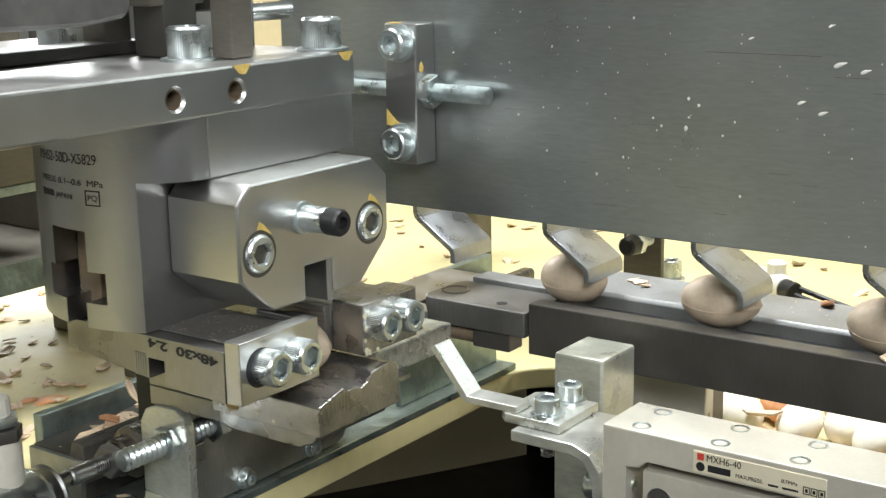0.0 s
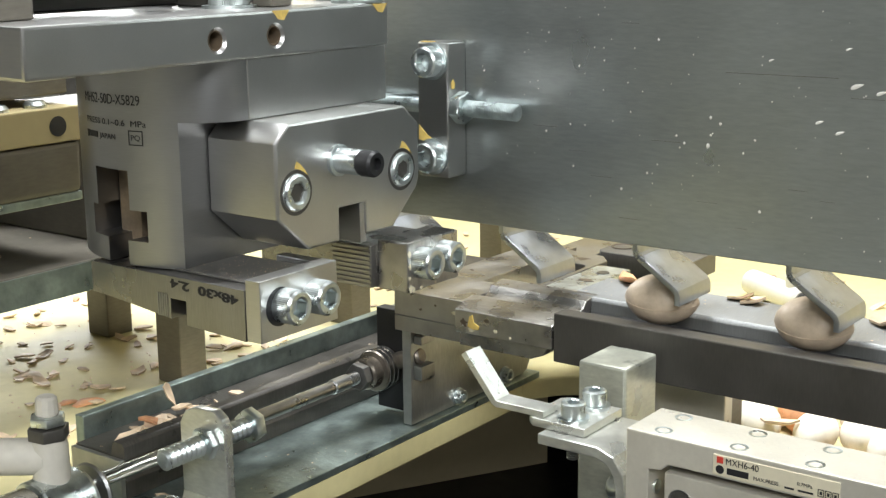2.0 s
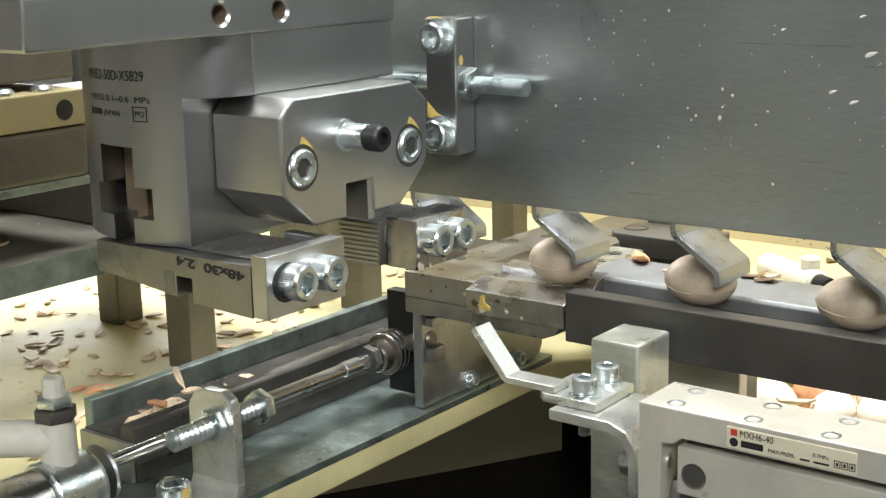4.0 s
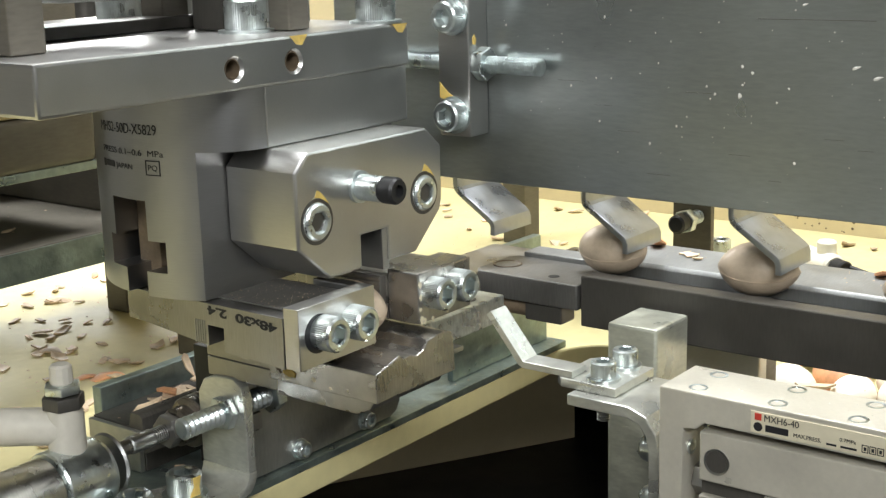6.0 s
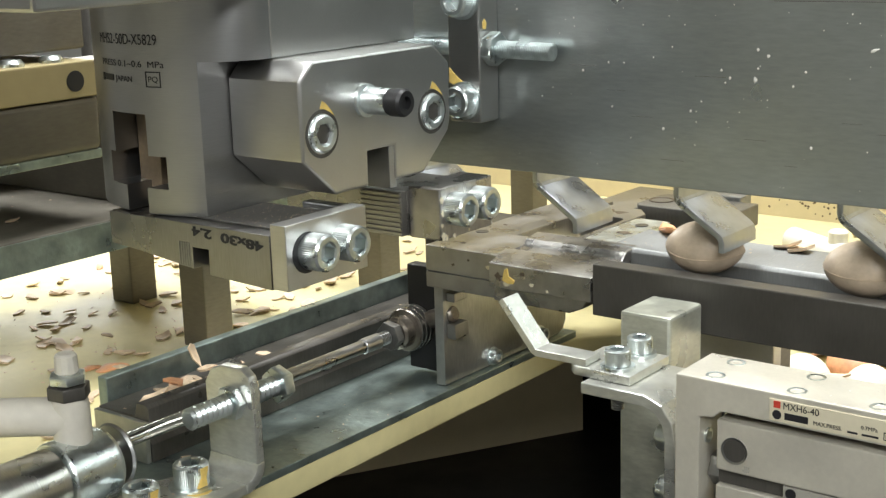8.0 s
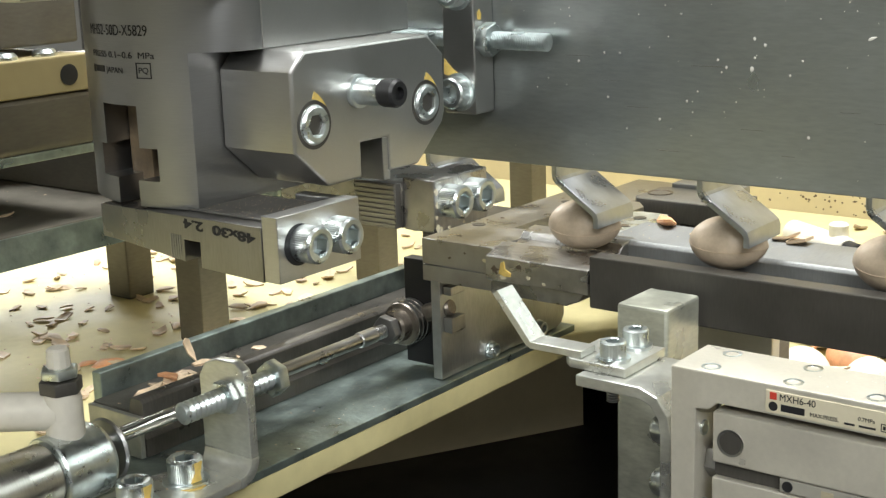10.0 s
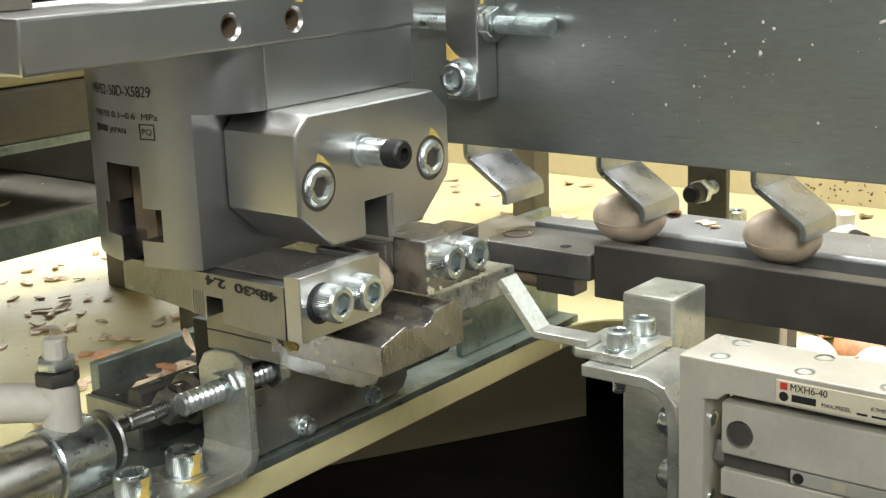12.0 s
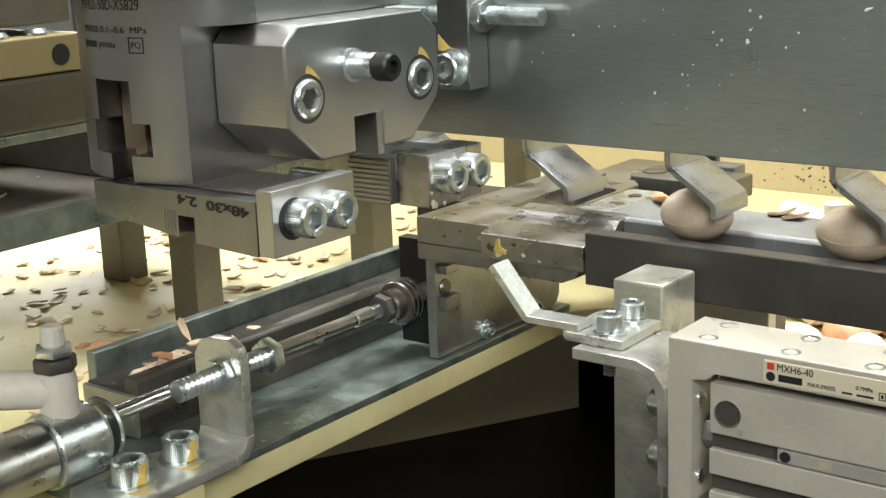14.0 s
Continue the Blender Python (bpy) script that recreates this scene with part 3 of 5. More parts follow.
def stop_bracket():
    ob = thing("stop_bracket", (-70, 168, 52), "grey steel stop plate with a hex bolt and rubber tip", "bracket")
    part("plate", box(-83.5, -67, 166, 169, 52.1, 103, 0.4), LEG, ob)
    part("stud", thread((-72.5, 150, 92), (-72.5, 166, 92), 2.8, 0.9), ZINC, ob)
    part("lock_nut", hexagon((-72.5, 157.5, 92), (0, -1, 0), 8.2, 4, spin=15), ZINC, ob)
    part("rubber_tip", rod((-72.5, 153.4, 92), (-72.5, 147.4, 92), 3.6, 0.8), BLACK, ob, "black rubber bumper")
    bolt = thing("post_bolt", (-79, 200, 52), "bright zinc cap bolt on a stud behind the conveyor", "bolt")
    part("stud", rod((-79, 200, 52.1), (-79, 200, 67), 2.6), ZINC, bolt)
    part("washer", lathe([(0, 0), (5.6, 0), (5.6, 0.9), (0, 1.0)], (-79, 200, 67.05), (0, 0, 1), 24), ZINC, bolt)
    cap_screw(bolt, (-79, 200, 68.1), (0, 0, 1), 4.1, 7.4)
    part("side_pin", rod((-86.5, 203, 52.1), (-86.5, 203, 70), 2.2), WHITEPL, bolt, "small white pin")
    fitting = thing("white_fitting", (-60, 252, 52), "white plastic hose fitting lying on the table", "hose fitting")
    part("body", rod((-80, 263, 58), (-46, 242, 58), 5.8, 1.2), WHITEPL, fitting)
    part("knob", rod((-52, 247, 60), (-52, 247, 68.5), 4.2, 0.8), WHITEPL, fitting)
    part("ferrule", rod((-46, 242, 58), (-40, 238.4, 58), 4.4, 0.6), BLACK, fitting, "black ferrule")
    wire = thing("black_wire", (-20, 236, 52), "two thin black wires lying on the table", "wire")
    for dz, dy in ((0, 0), (2.6, 2.5)):
        pts = [Vector(p) for p in ((-41, 239 + dy, 57 + dz), (-32, 237 + dy, 55.6 + dz), (-22, 236 + dy, 54.4 + dz * 0.6), (-12, 236 + dy, 53.4 + dz * 0.2), (6, 240 + dy, 53.3), (30, 250 + dy, 53.3))]
        part("insulation", join(*[rod(p, q, 1.2, 0.1, 10) for p, q in zip(pts, pts[1:])]), BLACK, wire)


# ---- a second gripper behind the guard sheet, built at its lowered place ----
def rear_gripper():
    ob = thing("rear_gripper", (-95, 146, 95), "grey steel gripper working behind the guard sheet", "gripper")
    part("body", box(-132, -50, 137, 170, 122, 165, 0.8), STEEL, ob)
    part("column", box(-104, -80, 142, 166, 165.1, 330, 0.8), LEG, ob)
    left = part("jaw", box(-131, -108, 139, 152, 97, 121.9, 0.5), ARMSTEEL, ob, "dark steel jaw")
    part("pad", box(-107.9, -104, 139.4, 151, 98.4, 119, 0.3), DARK, left)
    right = part("jaw", box(-76, -61, 139, 152, 95.6, 121.9, 0.5), ARMSTEEL, ob, "dark steel jaw")
    part("pad", prism([(-60.9, 96.2), (-53, 96.8), (-48, 100.5), (-60.9, 108)], "y", 139.2, 152, 0.3), ZINC, right, "bright zinc pad")
    return ob


REAR_GRIPPER = rear_gripper()


stop_bracket()


# ---- hooks of the carrier chain ----
def hook():
    ob = thing("pusher_hook", (0, 36, 108), "bent grey steel pusher hook of the carrier chain", "hook", "carrier hooks")
    # profile in x, z: a stem, a slope and a lip, x = 0 at the lip's face
    line = [(-12.6, 152), (-12.6, 124.2), (-12.35, 123.3), (-11.7, 122.6), (-0.4, 115.0), (0.7, 114.0), (1.3, 112.4), (1.3, 109.6)]
    inner = []
    for i, (x, z) in enumerate(line):
        a = Vector(line[max(0, i - 1)])
        b = Vector(line[min(len(line) - 1, i + 1)])
        d = (b - a).normalized()
        inner.append((x + d.y * 1.7, z - d.x * 1.7))
    part("stem", prism(line[:4] + inner[:4][::-1], "y", 26, 46, 0.15), HOOK, ob, "upright grey steel stem", 25)
    part("toe", prism(line[3:] + inner[3:][::-1], "y", 26, 46, 0.15), HOOK, ob, "slanting grey steel toe with a turned-down lip", 25)
    return ob


# ---- nuts ----
def nut_bm(seed=0, w=0.5):
    """An almond-shaped nut with a raised seam round its flat middle, its length along x."""
    rng = random.Random(seed)
    bm = bmesh.new()
    L, W, Hh = 11.4, 7.9, 7.3
    nu, nv = 26, 28
    rows = []
    for i in range(1, nu):
        s = -1 + 2 * i / nu
        prof = (1 - abs(s) ** 2.1) ** 0.62
        if s > 0:
            prof *= 1 - 0.06 * s
        ring = []
        for j in range(nv):
            a = 2 * math.pi * j / nv
            ridge = 1 + 0.022 * math.exp(-(math.sin(a + 0.25) / 0.13) ** 2)
            wob = 1 + 0.015 * noise.noise(Vector((s * 2 + seed, math.cos(a), math.sin(a))))
            ring.append(bm.verts.new((L * s, W * prof * math.cos(a) * ridge * wob, Hh * prof * math.sin(a) * wob)))
        rows.append(ring)
    tips = [bm.verts.new((-L * 1.02, 0, 0)), bm.verts.new((L * 1.03, 0, 0))]
    for low, high in zip(rows, rows[1:]):
        for j in range(nv):
            k = (j + 1) % nv
            bm.faces.new((low[j], low[k], high[k], high[j]))
    for j in range(nv):
        k = (j + 1) % nv
        bm.faces.new((tips[0], rows[0][k], rows[0][j]))
        bm.faces.new((tips[1], rows[-1][j], rows[-1][k]))
    bmesh.ops.recalc_face_normals(bm, faces=bm.faces)
    return bm


def seam_bm():
    bm = bmesh.new()
    L, W = 11.4, 7.9
    n = 60
    rings = []
    for i in range(n):
        a = 2 * math.pi * i / n
        s = max(-0.995, min(0.995, math.cos(a)))
        prof = (1 - abs(s) ** 2.1) ** 0.62
        side = 1 if math.sin(a) >= 0 else -1
        y = side * W * prof * 0.985
        z = -0.25 * 7.6 * prof * side * 0.97
        c = Vector((L * s * 1.0, y, z))
        ring = []
        for k in range(6):
            b = 2 * math.pi * k / 6
            ring.append(bm.verts.new(c + Vector((0, 0.12 * math.cos(b), 0.17 * math.sin(b)))))
        rings.append(ring)
    for i in range(n):
        low, high = rings[i], rings[(i + 1) % n]
        for k in range(6):
            bm.faces.new((low[k], low[(k + 1) % 6], high[(k + 1) % 6], high[k]))
    bmesh.ops.recalc_face_normals(bm, faces=bm.faces)
    return bm


NUT_MESHES = [mesh_of("nut_shell", nut_bm(s), NUTSHELL, smooth=60) for s in (1, 2, 3)]
SEAM_MESH = mesh_of("seam", seam_bm(), SEAM, smooth=60)


def nut(seed=0):
    ob = thing("nut", (0, 0, 0), "tan unshelled ginkgo nut with a pale seam", "nut", "nuts on the conveyor")
    shell = new("shell", NUT_MESHES[seed % 3])
    shell.parent = ob
    seam = new("seam", SEAM_MESH)
    seam.parent = ob
    tagged(seam, "pale raised seam")
    return ob


# ---- shuttle that carries nuts from the conveyor to the gripper (built at its forward place) ----
def shuttle():
    ob = thing("shuttle", (-80, -20, 54.6), "stained steel shuttle carriage with a grooved nut block", "shuttle carriage")
    side = [(-63.4, 54.8), (4, 54.8), (7.4, 56), (9.2, 59), (9.2, 88.2), (-63.4, 88.2)]
    part("side_plate", prism(side, "x", -100.1, -96.5, 0.3), SIDEZINC, ob, "grey zinc side plate")
    part("carriage", box(-146, -103.2, -10, 18, 72, 93.6, 0.5), DARK, ob, "dark slide carriage")
    part("rubber_stop", box(-115, -101.3, -58.6, -54, 57, 92.5, 0.4), BLACK, ob, "black rubber stop")
    outline = [(-101, -66), (-73.2, -66), (-73.2, -40.2), (-83.4, -40.2)]
    outline += [(-80.4 + 3 * math.cos(math.radians(a)), -4 + 3 * math.sin(math.radians(a))) for a in range(180, 89, -15)]
    outline += [(-69 + 4 * math.cos(math.radians(a)), -5 + 4 * math.sin(math.radians(a))) for a in range(90, -1, -15)]
    outline += [(-65, -38.6), (-63, -38.6), (-63, 8), (-68, 14), (-83.6, 16), (-83.6, 21), (-101, 21)]
    deck = part("deck", prism(outline, "z", 93.8, 102.2, 0.3), DECKSTEEL, ob, "worn steel deck with a rounded opening")
    part("deck_end", box(-101, -73.2, -66, -40.4, 88.4, 93.7, 0.3), DECKSTEEL, deck)
    part("deck_side", box(-62.9, -50.2, -38.8, 2, 94.5, 102.1, 0.5), MOTTLED, deck, "mottled zinc side bar")
    part("slot_floor", box(-83, -63, -40, -1, 84, 85.5, 0.2), SIDEZINC, deck)
    prof = [(-70.4, 93.5), (-70.4, 100.9), (-61.4, 103.5), (-60.0, 102.3), (-57.4, 102.5), (-54.6, 101.6), (-52, 102.4), (-50.2, 104.4), (-44, 105.2), (-39.8, 104.0), (-39.2, 93.5)]
    part("nut_block", prism(prof, "x", -73, -37, 0.3), DIRTY, ob, "worn steel block with a groove for the nut", 14)
    part("backing_plate", prism([(-73, 88.5), (-46, 88.5), (-41.5, 90.4), (-39.5, 93.3), (-73, 93.3)], "y", -68, -40, 0.3), DIRTY, ob)
    top = [(-73.6, 21.3), (-38, 21.3), (-38, 44), (-73.6, 44), (-75.8, 41), (-75.8, 24.5)]
    block = part("rear_block", prism(top, "z", 94.2, 101.9, 0.5), DARKTOP, ob, "dark worn block with a round recess")
    part("block_ridge", box(-72, -45, 44.1, 53, 94.4, 103.4, 0.6), RAILTOP, block, "worn grey ridge")
    part("recess", lathe([(2.0, 0.02), (3.6, 0.02), (4.2, 0.35), (4.6, 0.3), (4.6, 0), (2.0, 0)], (-70.2, 32.5, 101.85), (0, 0, 1), 28), STAIN, block, "dark ring-shaped recess")
    # black spot on the uncut top, for the dark inside a hole
    part("rear_hole", lathe([(0, 0), (1.7, 0), (1.7, 0.15), (0, 0.15)], (-49.5, 27, 101.85), (0, 0, 1), 18), BLACK, block)
    part("rear_roller", rod((-72, 25.0, 91.6), (-50, 25.0, 91.6), 2.6, 0.6), BROWN, ob, "bronze brown roller")
    part("knurled_knob", box(-57, -44, 22.2, 30, 88.6, 94.2, 0.6), DARK, ob)
    part("rear_arm", box(-95, -76, 21.2, 60, 90, 100, 0.5), DECKSTEEL, ob)
    part("puller", join(box(-96.4, -93, -62, -54.5, 70.5, 75.6, 0.4), box(-96.4, -93, -62, -54.5, 83, 86, 0.4)), DECKSTEEL, ob, "stained steel pull lug")
    part("puller_stud", rod((-111, -60, 73), (-95.5, -58.5, 78.5), 3.0, 0.8), JOINT, ob)
    part("puller_arm", box(-113, -109, -58, -51, 69, 75, 0.4), DIRTY, ob)
    for y in (-37, -8):
        cap_screw(ob, (-96.5, y, 57.8), (1, 0, 0), 2.6, 2.8, spin=12)
        part("washer", lathe([(1.5, 0), (3.2, 0), (3.2, 0.5), (1.5, 0.5)], (-96.49, y, 57.8), (1, 0, 0), 22), ZINC, ob)
    for x, y in ((-96, -42), (-90, 2), (-55.5, -8)):
        part("deck_screw", lathe([(0, 0), (2.2, 0), (2.2, 0.2), (1.2, 0.25), (0, 0.1)], (x, y, 102.15), (0, 0, 1), 20), DARK, ob)
    part("glue", prism([(-68, 96), (-67.2, 99.4), (-66.0, 100.0), (-65.6, 97.6), (-63.5, 96.6), (-63.8, 95.4), (-66, 95.3)], "y", -70.75, -70.3, 0.1), YELLOW, ob, "dried yellow glue")
    rng = random.Random(21)
    for y, spots in ((-66.1, ((-90, 97, 0.5, STAIN, "brown"), (-76, 98, 0.9, LABEL, "pale"), (-84, 99.2, 0.4, STAIN, "brown"))),
                     (-70.5, ((-61, 98.7, 0.8, STAIN, "brown"), (-57.5, 96, 0.6, LABEL, "pale"), (-69.5, 97, 1.3, STAIN, "brown"), (-66.5, 95.2, 0.9, LABEL, "pale"), (-52, 94.8, 0.5, LABEL, "pale")))):
        for x, z, r, m, name in spots:
            ring = [(x + 1.4 * r * rng.uniform(0.4, 1.2) * math.cos(0.45 * i), z + r * rng.uniform(0.4, 1.3) * math.sin(0.45 * i)) for i in range(14)]
            part("smear", prism(ring, "y", y, y + 0.25, 0), m, ob, "dried " + name + " smear")
    for x, y in ((-92, -58), (-95, -30), (-88, 8), (-72, 6), (-55, -20), (-76, -44)):
        n, s = 9, rng.uniform(1.2, 3.4)
        ring = [(x + s * rng.uniform(0.5, 1.1) * math.cos(2 * math.pi * i / n), y + 0.7 * s * rng.uniform(0.5, 1.1) * math.sin(2 * math.pi * i / n)) for i in range(n)]
        part("residue", prism(ring, "z", 102.0, 102.26, 0), STAIN, ob, "dried brown residue")
    # the part of the pull rod that slides with the carriage
    part("pull_rod", rod((-111, -255, 72), (-111, -158, 72), 2.1, 0.3), CHROME, ob, "polished piston rod")
    # same rod, but dark reflections are put into this length's colour
    part("pull_rod", rod((-111, -157.9, 72), (-111, -70, 72), 2.1, 0.3), ARMSTEEL, ob, "piston rod length in darker steel for its dark reflections")
    part("rod_thread", thread((-111, -79, 72), (-111, -68, 72), 2.3, 0.7), STEEL, ob)
    part("jam_nut", hexagon((-111, -74.5, 72), (0, 1, 0), 8.5, 3.2, spin=10), DARKTOP, ob)
    joint = part("floating_joint", lathe([(0, 0), (4.5, 0), (5.4, 0.8), (5.4, 4.5), (6.9, 5), (7.2, 5.6), (7.2, 12.2), (6.7, 13), (0, 13)], (-111, -71, 72), (0, 1, 0), 36), JOINT, ob, "round oily steel floating joint")
    for k in range(3):
        part("joint_ring", lathe([(7.0, 0), (7.4, 0.2), (7.4, 1.5), (7.0, 1.7)], (-111, -65.4 + 2.1 * k, 72), (0, 1, 0), 36), ARMSTEEL, joint, "bright worn ring")
    part("rod_collar", rod((-111, -87, 72), (-111, -79, 72), 2.5, 0.4), STEEL, ob)
    return ob


SHUTTLE = shuttle()


# ---- pneumatic cylinder and its bracket ----
def cylinder_unit():
    ob = thing("air_cylinder", (-111, -110, 54.5), "polished round air cylinder with a grey elbow fitting", "air cylinder")
    part("tube", rod((-111, -262, 69), (-111, -113, 69), 8.6, 0.8, 40), TUBEMETAL, ob, "polished cylinder tube")
    part("head_band", lathe([(0, 0), (9.2, 0), (9.6, 0.6), (9.6, 14), (8.8, 15.4), (0, 15.4)], (-111, -112.9, 69), (0, 1, 0), 40), ZINC, ob, "satin silver cylinder head")
    part("wiper", lathe([(0, 0), (7.8, 0), (8.4, 0.6), (7.8, 1.4), (5.4, 1.4), (5.0, 0.6), (0, 0.6)], (-111, -94.4, 69.6), (0, 1, 0), 40), STEEL, ob, "dished steel ring")
    part("elbow_body", lathe([(0, 0), (4.6, 0), (4.8, 1), (4.8, 15), (4.4, 17), (0, 17)], (-111, -106, 72), (0, 0, 1), 32), GREYPL, ob, "grey plastic elbow fitting")
    part("elbow_arm", rod((-111, -106, 84), (-135, -124.5, 84.0), 4.9, 0.8, 32), GREYPL, ob)
    part("hex_nut", hexagon((-111, -106, 89), (0, 0, 1), 9.5, 3.4, spin=8), DARK, ob)
    part("lock_ring", hexagon((-111, -106, 92.9), (0, 0, 1), 8.4, 2.4, spin=20), ZINC, ob)
    part("needle_knob", lathe([(0, 0), (2.6, 0), (3.0, 0.5), (2.8, 4.6), (2.2, 5.2), (0, 5.2)], (-111, -106, 95.3), (0, 0, 1), 12), GREYPL, ob, "grey ribbed knob", 5)
    br = thing("stop_screw_bracket", (-97, -80, 55.8), "bent zinc plate bracket holding a threaded stop screw", "bracket")
    plate = prism([(-104.6, 62.8), (-104.6, 83), (-102.2, 87), (-98, 88.8), (-90.8, 89.1), (-87.6, 87), (-86.5, 83.5), (-86.5, 62.8)], "y", -67, -64, 0.5)
    part("upright", plate, ZINC_SOFT, br)
    arc = [(-71 + r * math.cos(math.radians(a)), 62.8 + r * math.sin(math.radians(a))) for r, turn in ((7.0, range(0, -91, -10)), (4.0, range(-90, 1, 10))) for a in turn]
    part("bend", prism(arc, "x", -104.6, -86.5, 0.2), ZINC_SOFT, br, smooth=30)
    foot = [(-104.6, -71), (-86.5, -71), (-86.5, -104), (-89, -109), (-94, -112), (-103, -112), (-108, -108), (-109, -101), (-109, -84), (-107.6, -79)]
    part("foot", prism(foot, "z", 55.8, 58.8, 0.5), ZINC_SOFT, br)
    part("shim", box(-108, -95, -108, -78, 54.6, 55.7, 0.1), GREEN, br)
    for x, y in ((-97.9, -80.0), (-97.2, -97.4)):
        cap_screw(br, (x, y, 58.8), (0, 0, 1), 4.7, 6.0, washer=True, spin=20)
        part("paint_mark", prism([(y - 2.2, 59.8), (y + 1.2, 59.7), (y + 1.0, 62), (y + 1.8, 64.9), (y - 0.9, 64.9), (y - 0.8, 62.2)], "x", x + 4.35, x + 4.85, 0.05), YELLOW, br, "yellow paint mark")
        part("paint_mark", prism([(x + 2.5, y - 5.4), (x + 6.2, y - 4.2), (x + 7.4, y - 1.2), (x + 6.6, y + 1.0), (x + 5.4, y - 1.0), (x + 3.0, y - 3.6)], "z", 58.7, 58.95, 0), YELLOW, br, "yellow paint mark")
    part("stop_screw", thread((-93.5, -83.5, 79.3), (-93.5, -46.8, 79.3), 3.0, 1.7), ZINC, br, "threaded stop screw")
    part("lock_nut", hexagon((-93.5, -67.1, 79.3), (0, -1, 0), 8.4, 2.6, spin=5), ZINC, br)
    part("stop_nut", hexagon((-93.5, -52, 79.3), (0, 1, 0), 9, 3.4, spin=20), ZINC, br)
    solid("support_block", box(-93.9, -87.4, -118, -82, 30, 55.7, 0.5), CREAM, "cream painted block under the bracket's foot", "block", "structure")
    return ob


cylinder_unit()


# ---- slide table that pushes the nut ----
def slide_unit():
    body = thing("slide_cylinder", (80, -56, 40), "pale anodised slide cylinder body", "air cylinder")
    main = part("body", box(45, 135, -64.2, -48.2, 91.6, 102.4, 0.4), ANODISED, body)
    part("rib", box(45, 135, -62.8, -48.2, 88.4, 91.5, 0.1), DARK, body)
    part("middle_rail", box(45, 135, -64.2, -48.2, 82.8, 88.3, 0.3), ANODISED, body)
    part("slot", box(45, 135, -62.6, -48.2, 79.2, 82.7, 0.1), DARK, body)
    part("lower_body", box(45, 135, -64.2, -48.2, 30, 79.1, 0.4), ANODISED, body)
    part("guide_track", box(43.9, 135, -61, -51, 103.1, 104.0, 0.2), DARK, body)
    for z in (96.4, 73.5):
        part("port", lathe([(1.7, -2.0), (2.4, -1.6), (2.4, 0.05), (2.85, 0.1), (2.85, -0.3), (2.6, -2.4)], (49, -64.25, z), (0, -1, 0), 30), STEEL, body, "round counterbored port")
        # dark disc gives the port its inner shade
        part("port_floor", lathe([(0, 0), (2.5, 0), (2.5, 0.06), (0, 0.06)], (49, -64.22, z), (0, -1, 0), 26), DARK, body)
    sensor = part("sensor", box(59.5, 88, -64.1, -62.9, 88.6, 91.4, 0.2), SENSORGREY, body, "small grey position sensor")
    part("sensor_screw", lathe([(0, 0), (1.1, 0), (1.1, 0.2), (0, 0.1)], (61.2, -64.12, 90), (0, -1, 0), 16), INK, sensor)
    part("sensor_light", box(68, 70.5, -64.22, -64.05, 89.2, 90.8, 0.05), LED, sensor, "amber indicator light")
    stand = thing("clamp_stud", (40, -40, -60), "zinc stud with a flat head beside the post", "stud")
    part("stud", rod((37, -44, -60), (37, -44, 84), 2.8), ZINC_SOFT, stand)
    part("head", lathe([(0, 0), (5.2, 0), (5.4, 0.4), (5.4, 1.8), (0, 2.2)], (37, -44, 84), (0, 0, 1), 24), ZINC, stand)

    ob = thing("slide_table", (70, -56, 74), "pale anodised slide table carrying a bent pusher finger", "slide table")
    top = prism([(35.7, 110.5), (110, 110.5), (110, 104.2), (46, 104.2), (44.2, 102.6), (41.2, 102.2), (41.2, 75), (35.7, 75)], "y", -64.4, -48.2, 0.35)
    part("table", top, ANODISED, ob)
    holes = [(43, -61), (43, -51.5), (60.5, -61), (60.5, -51.5), (77, -61), (77, -51.5), (98, -60.5), (98, -56.5), (98.5, -52.5), (103, -58), (103, -54)]
    for i, (x, y) in enumerate(holes):
        part("table_hole", lathe([(0, -0.2), (1.3, -0.2), (1.4, 0.06), (2.0, 0.1), (2.0, -0.1), (0, -0.3)], (x, y, 110.5), (0, 0, 1), 20), ZINC, ob)
    for y, z in ((-60.5, 97), (-52.5, 98.5), (-60.5, 80), (-52.5, 81.5)):
        part("end_screw", lathe([(0, 0), (1.6, 0), (1.6, 0.5), (0.8, 0.6), (0, 0.3)], (41.2, y, z), (1, 0, 0), 20), ZINC, ob)
    part("piston_rod", rod((41.2, -56.5, 89), (90, -56.5, 89), 1.6), CHROME, ob, "polished piston rod")
    part("rod_nut", hexagon((41.2, -56.5, 89), (1, 0, 0), 7, 3, spin=10), STEEL, ob)
    # printed plate
    plate = part("label_plate", box(56.4, 83.6, -64.62, -64.35, 104.8, 109.3, 0.05), LABEL, ob, "pale printed label")
    face = Matrix.Rotation(math.radians(90), 4, "X")
    part("red_mark", box(57.3, 58.7, -64.72, -64.5, 107.6, 109.0, 0.0), REDINK, plate)
    lettering("model_text", "MXH6-40", 2.0, Matrix.Translation((62.9, -64.68, 108.2)) @ face, INK, plate, "black printed letters", width=7.2)
    lettering("press_text", "MAX.PRESS.", 1.15, Matrix.Translation((68.3, -64.68, 106.0)) @ face, INK, plate, width=5.6)
    part("round_mark", lathe([(0.45, 0), (0.95, 0), (0.95, 0.05), (0.45, 0.05)], (58.0, -64.62, 106.2), (0, -1, 0), 20), INK, plate)
    part("mark_bar", box(59.6, 64.4, -64.7, -64.5, 105.5, 106.9, 0), INK, plate)
    lettering("value_text", "0.7MPa", 1.05, Matrix.Translation((76.4, -64.68, 107.1)) @ face, INK, plate, width=3.2)
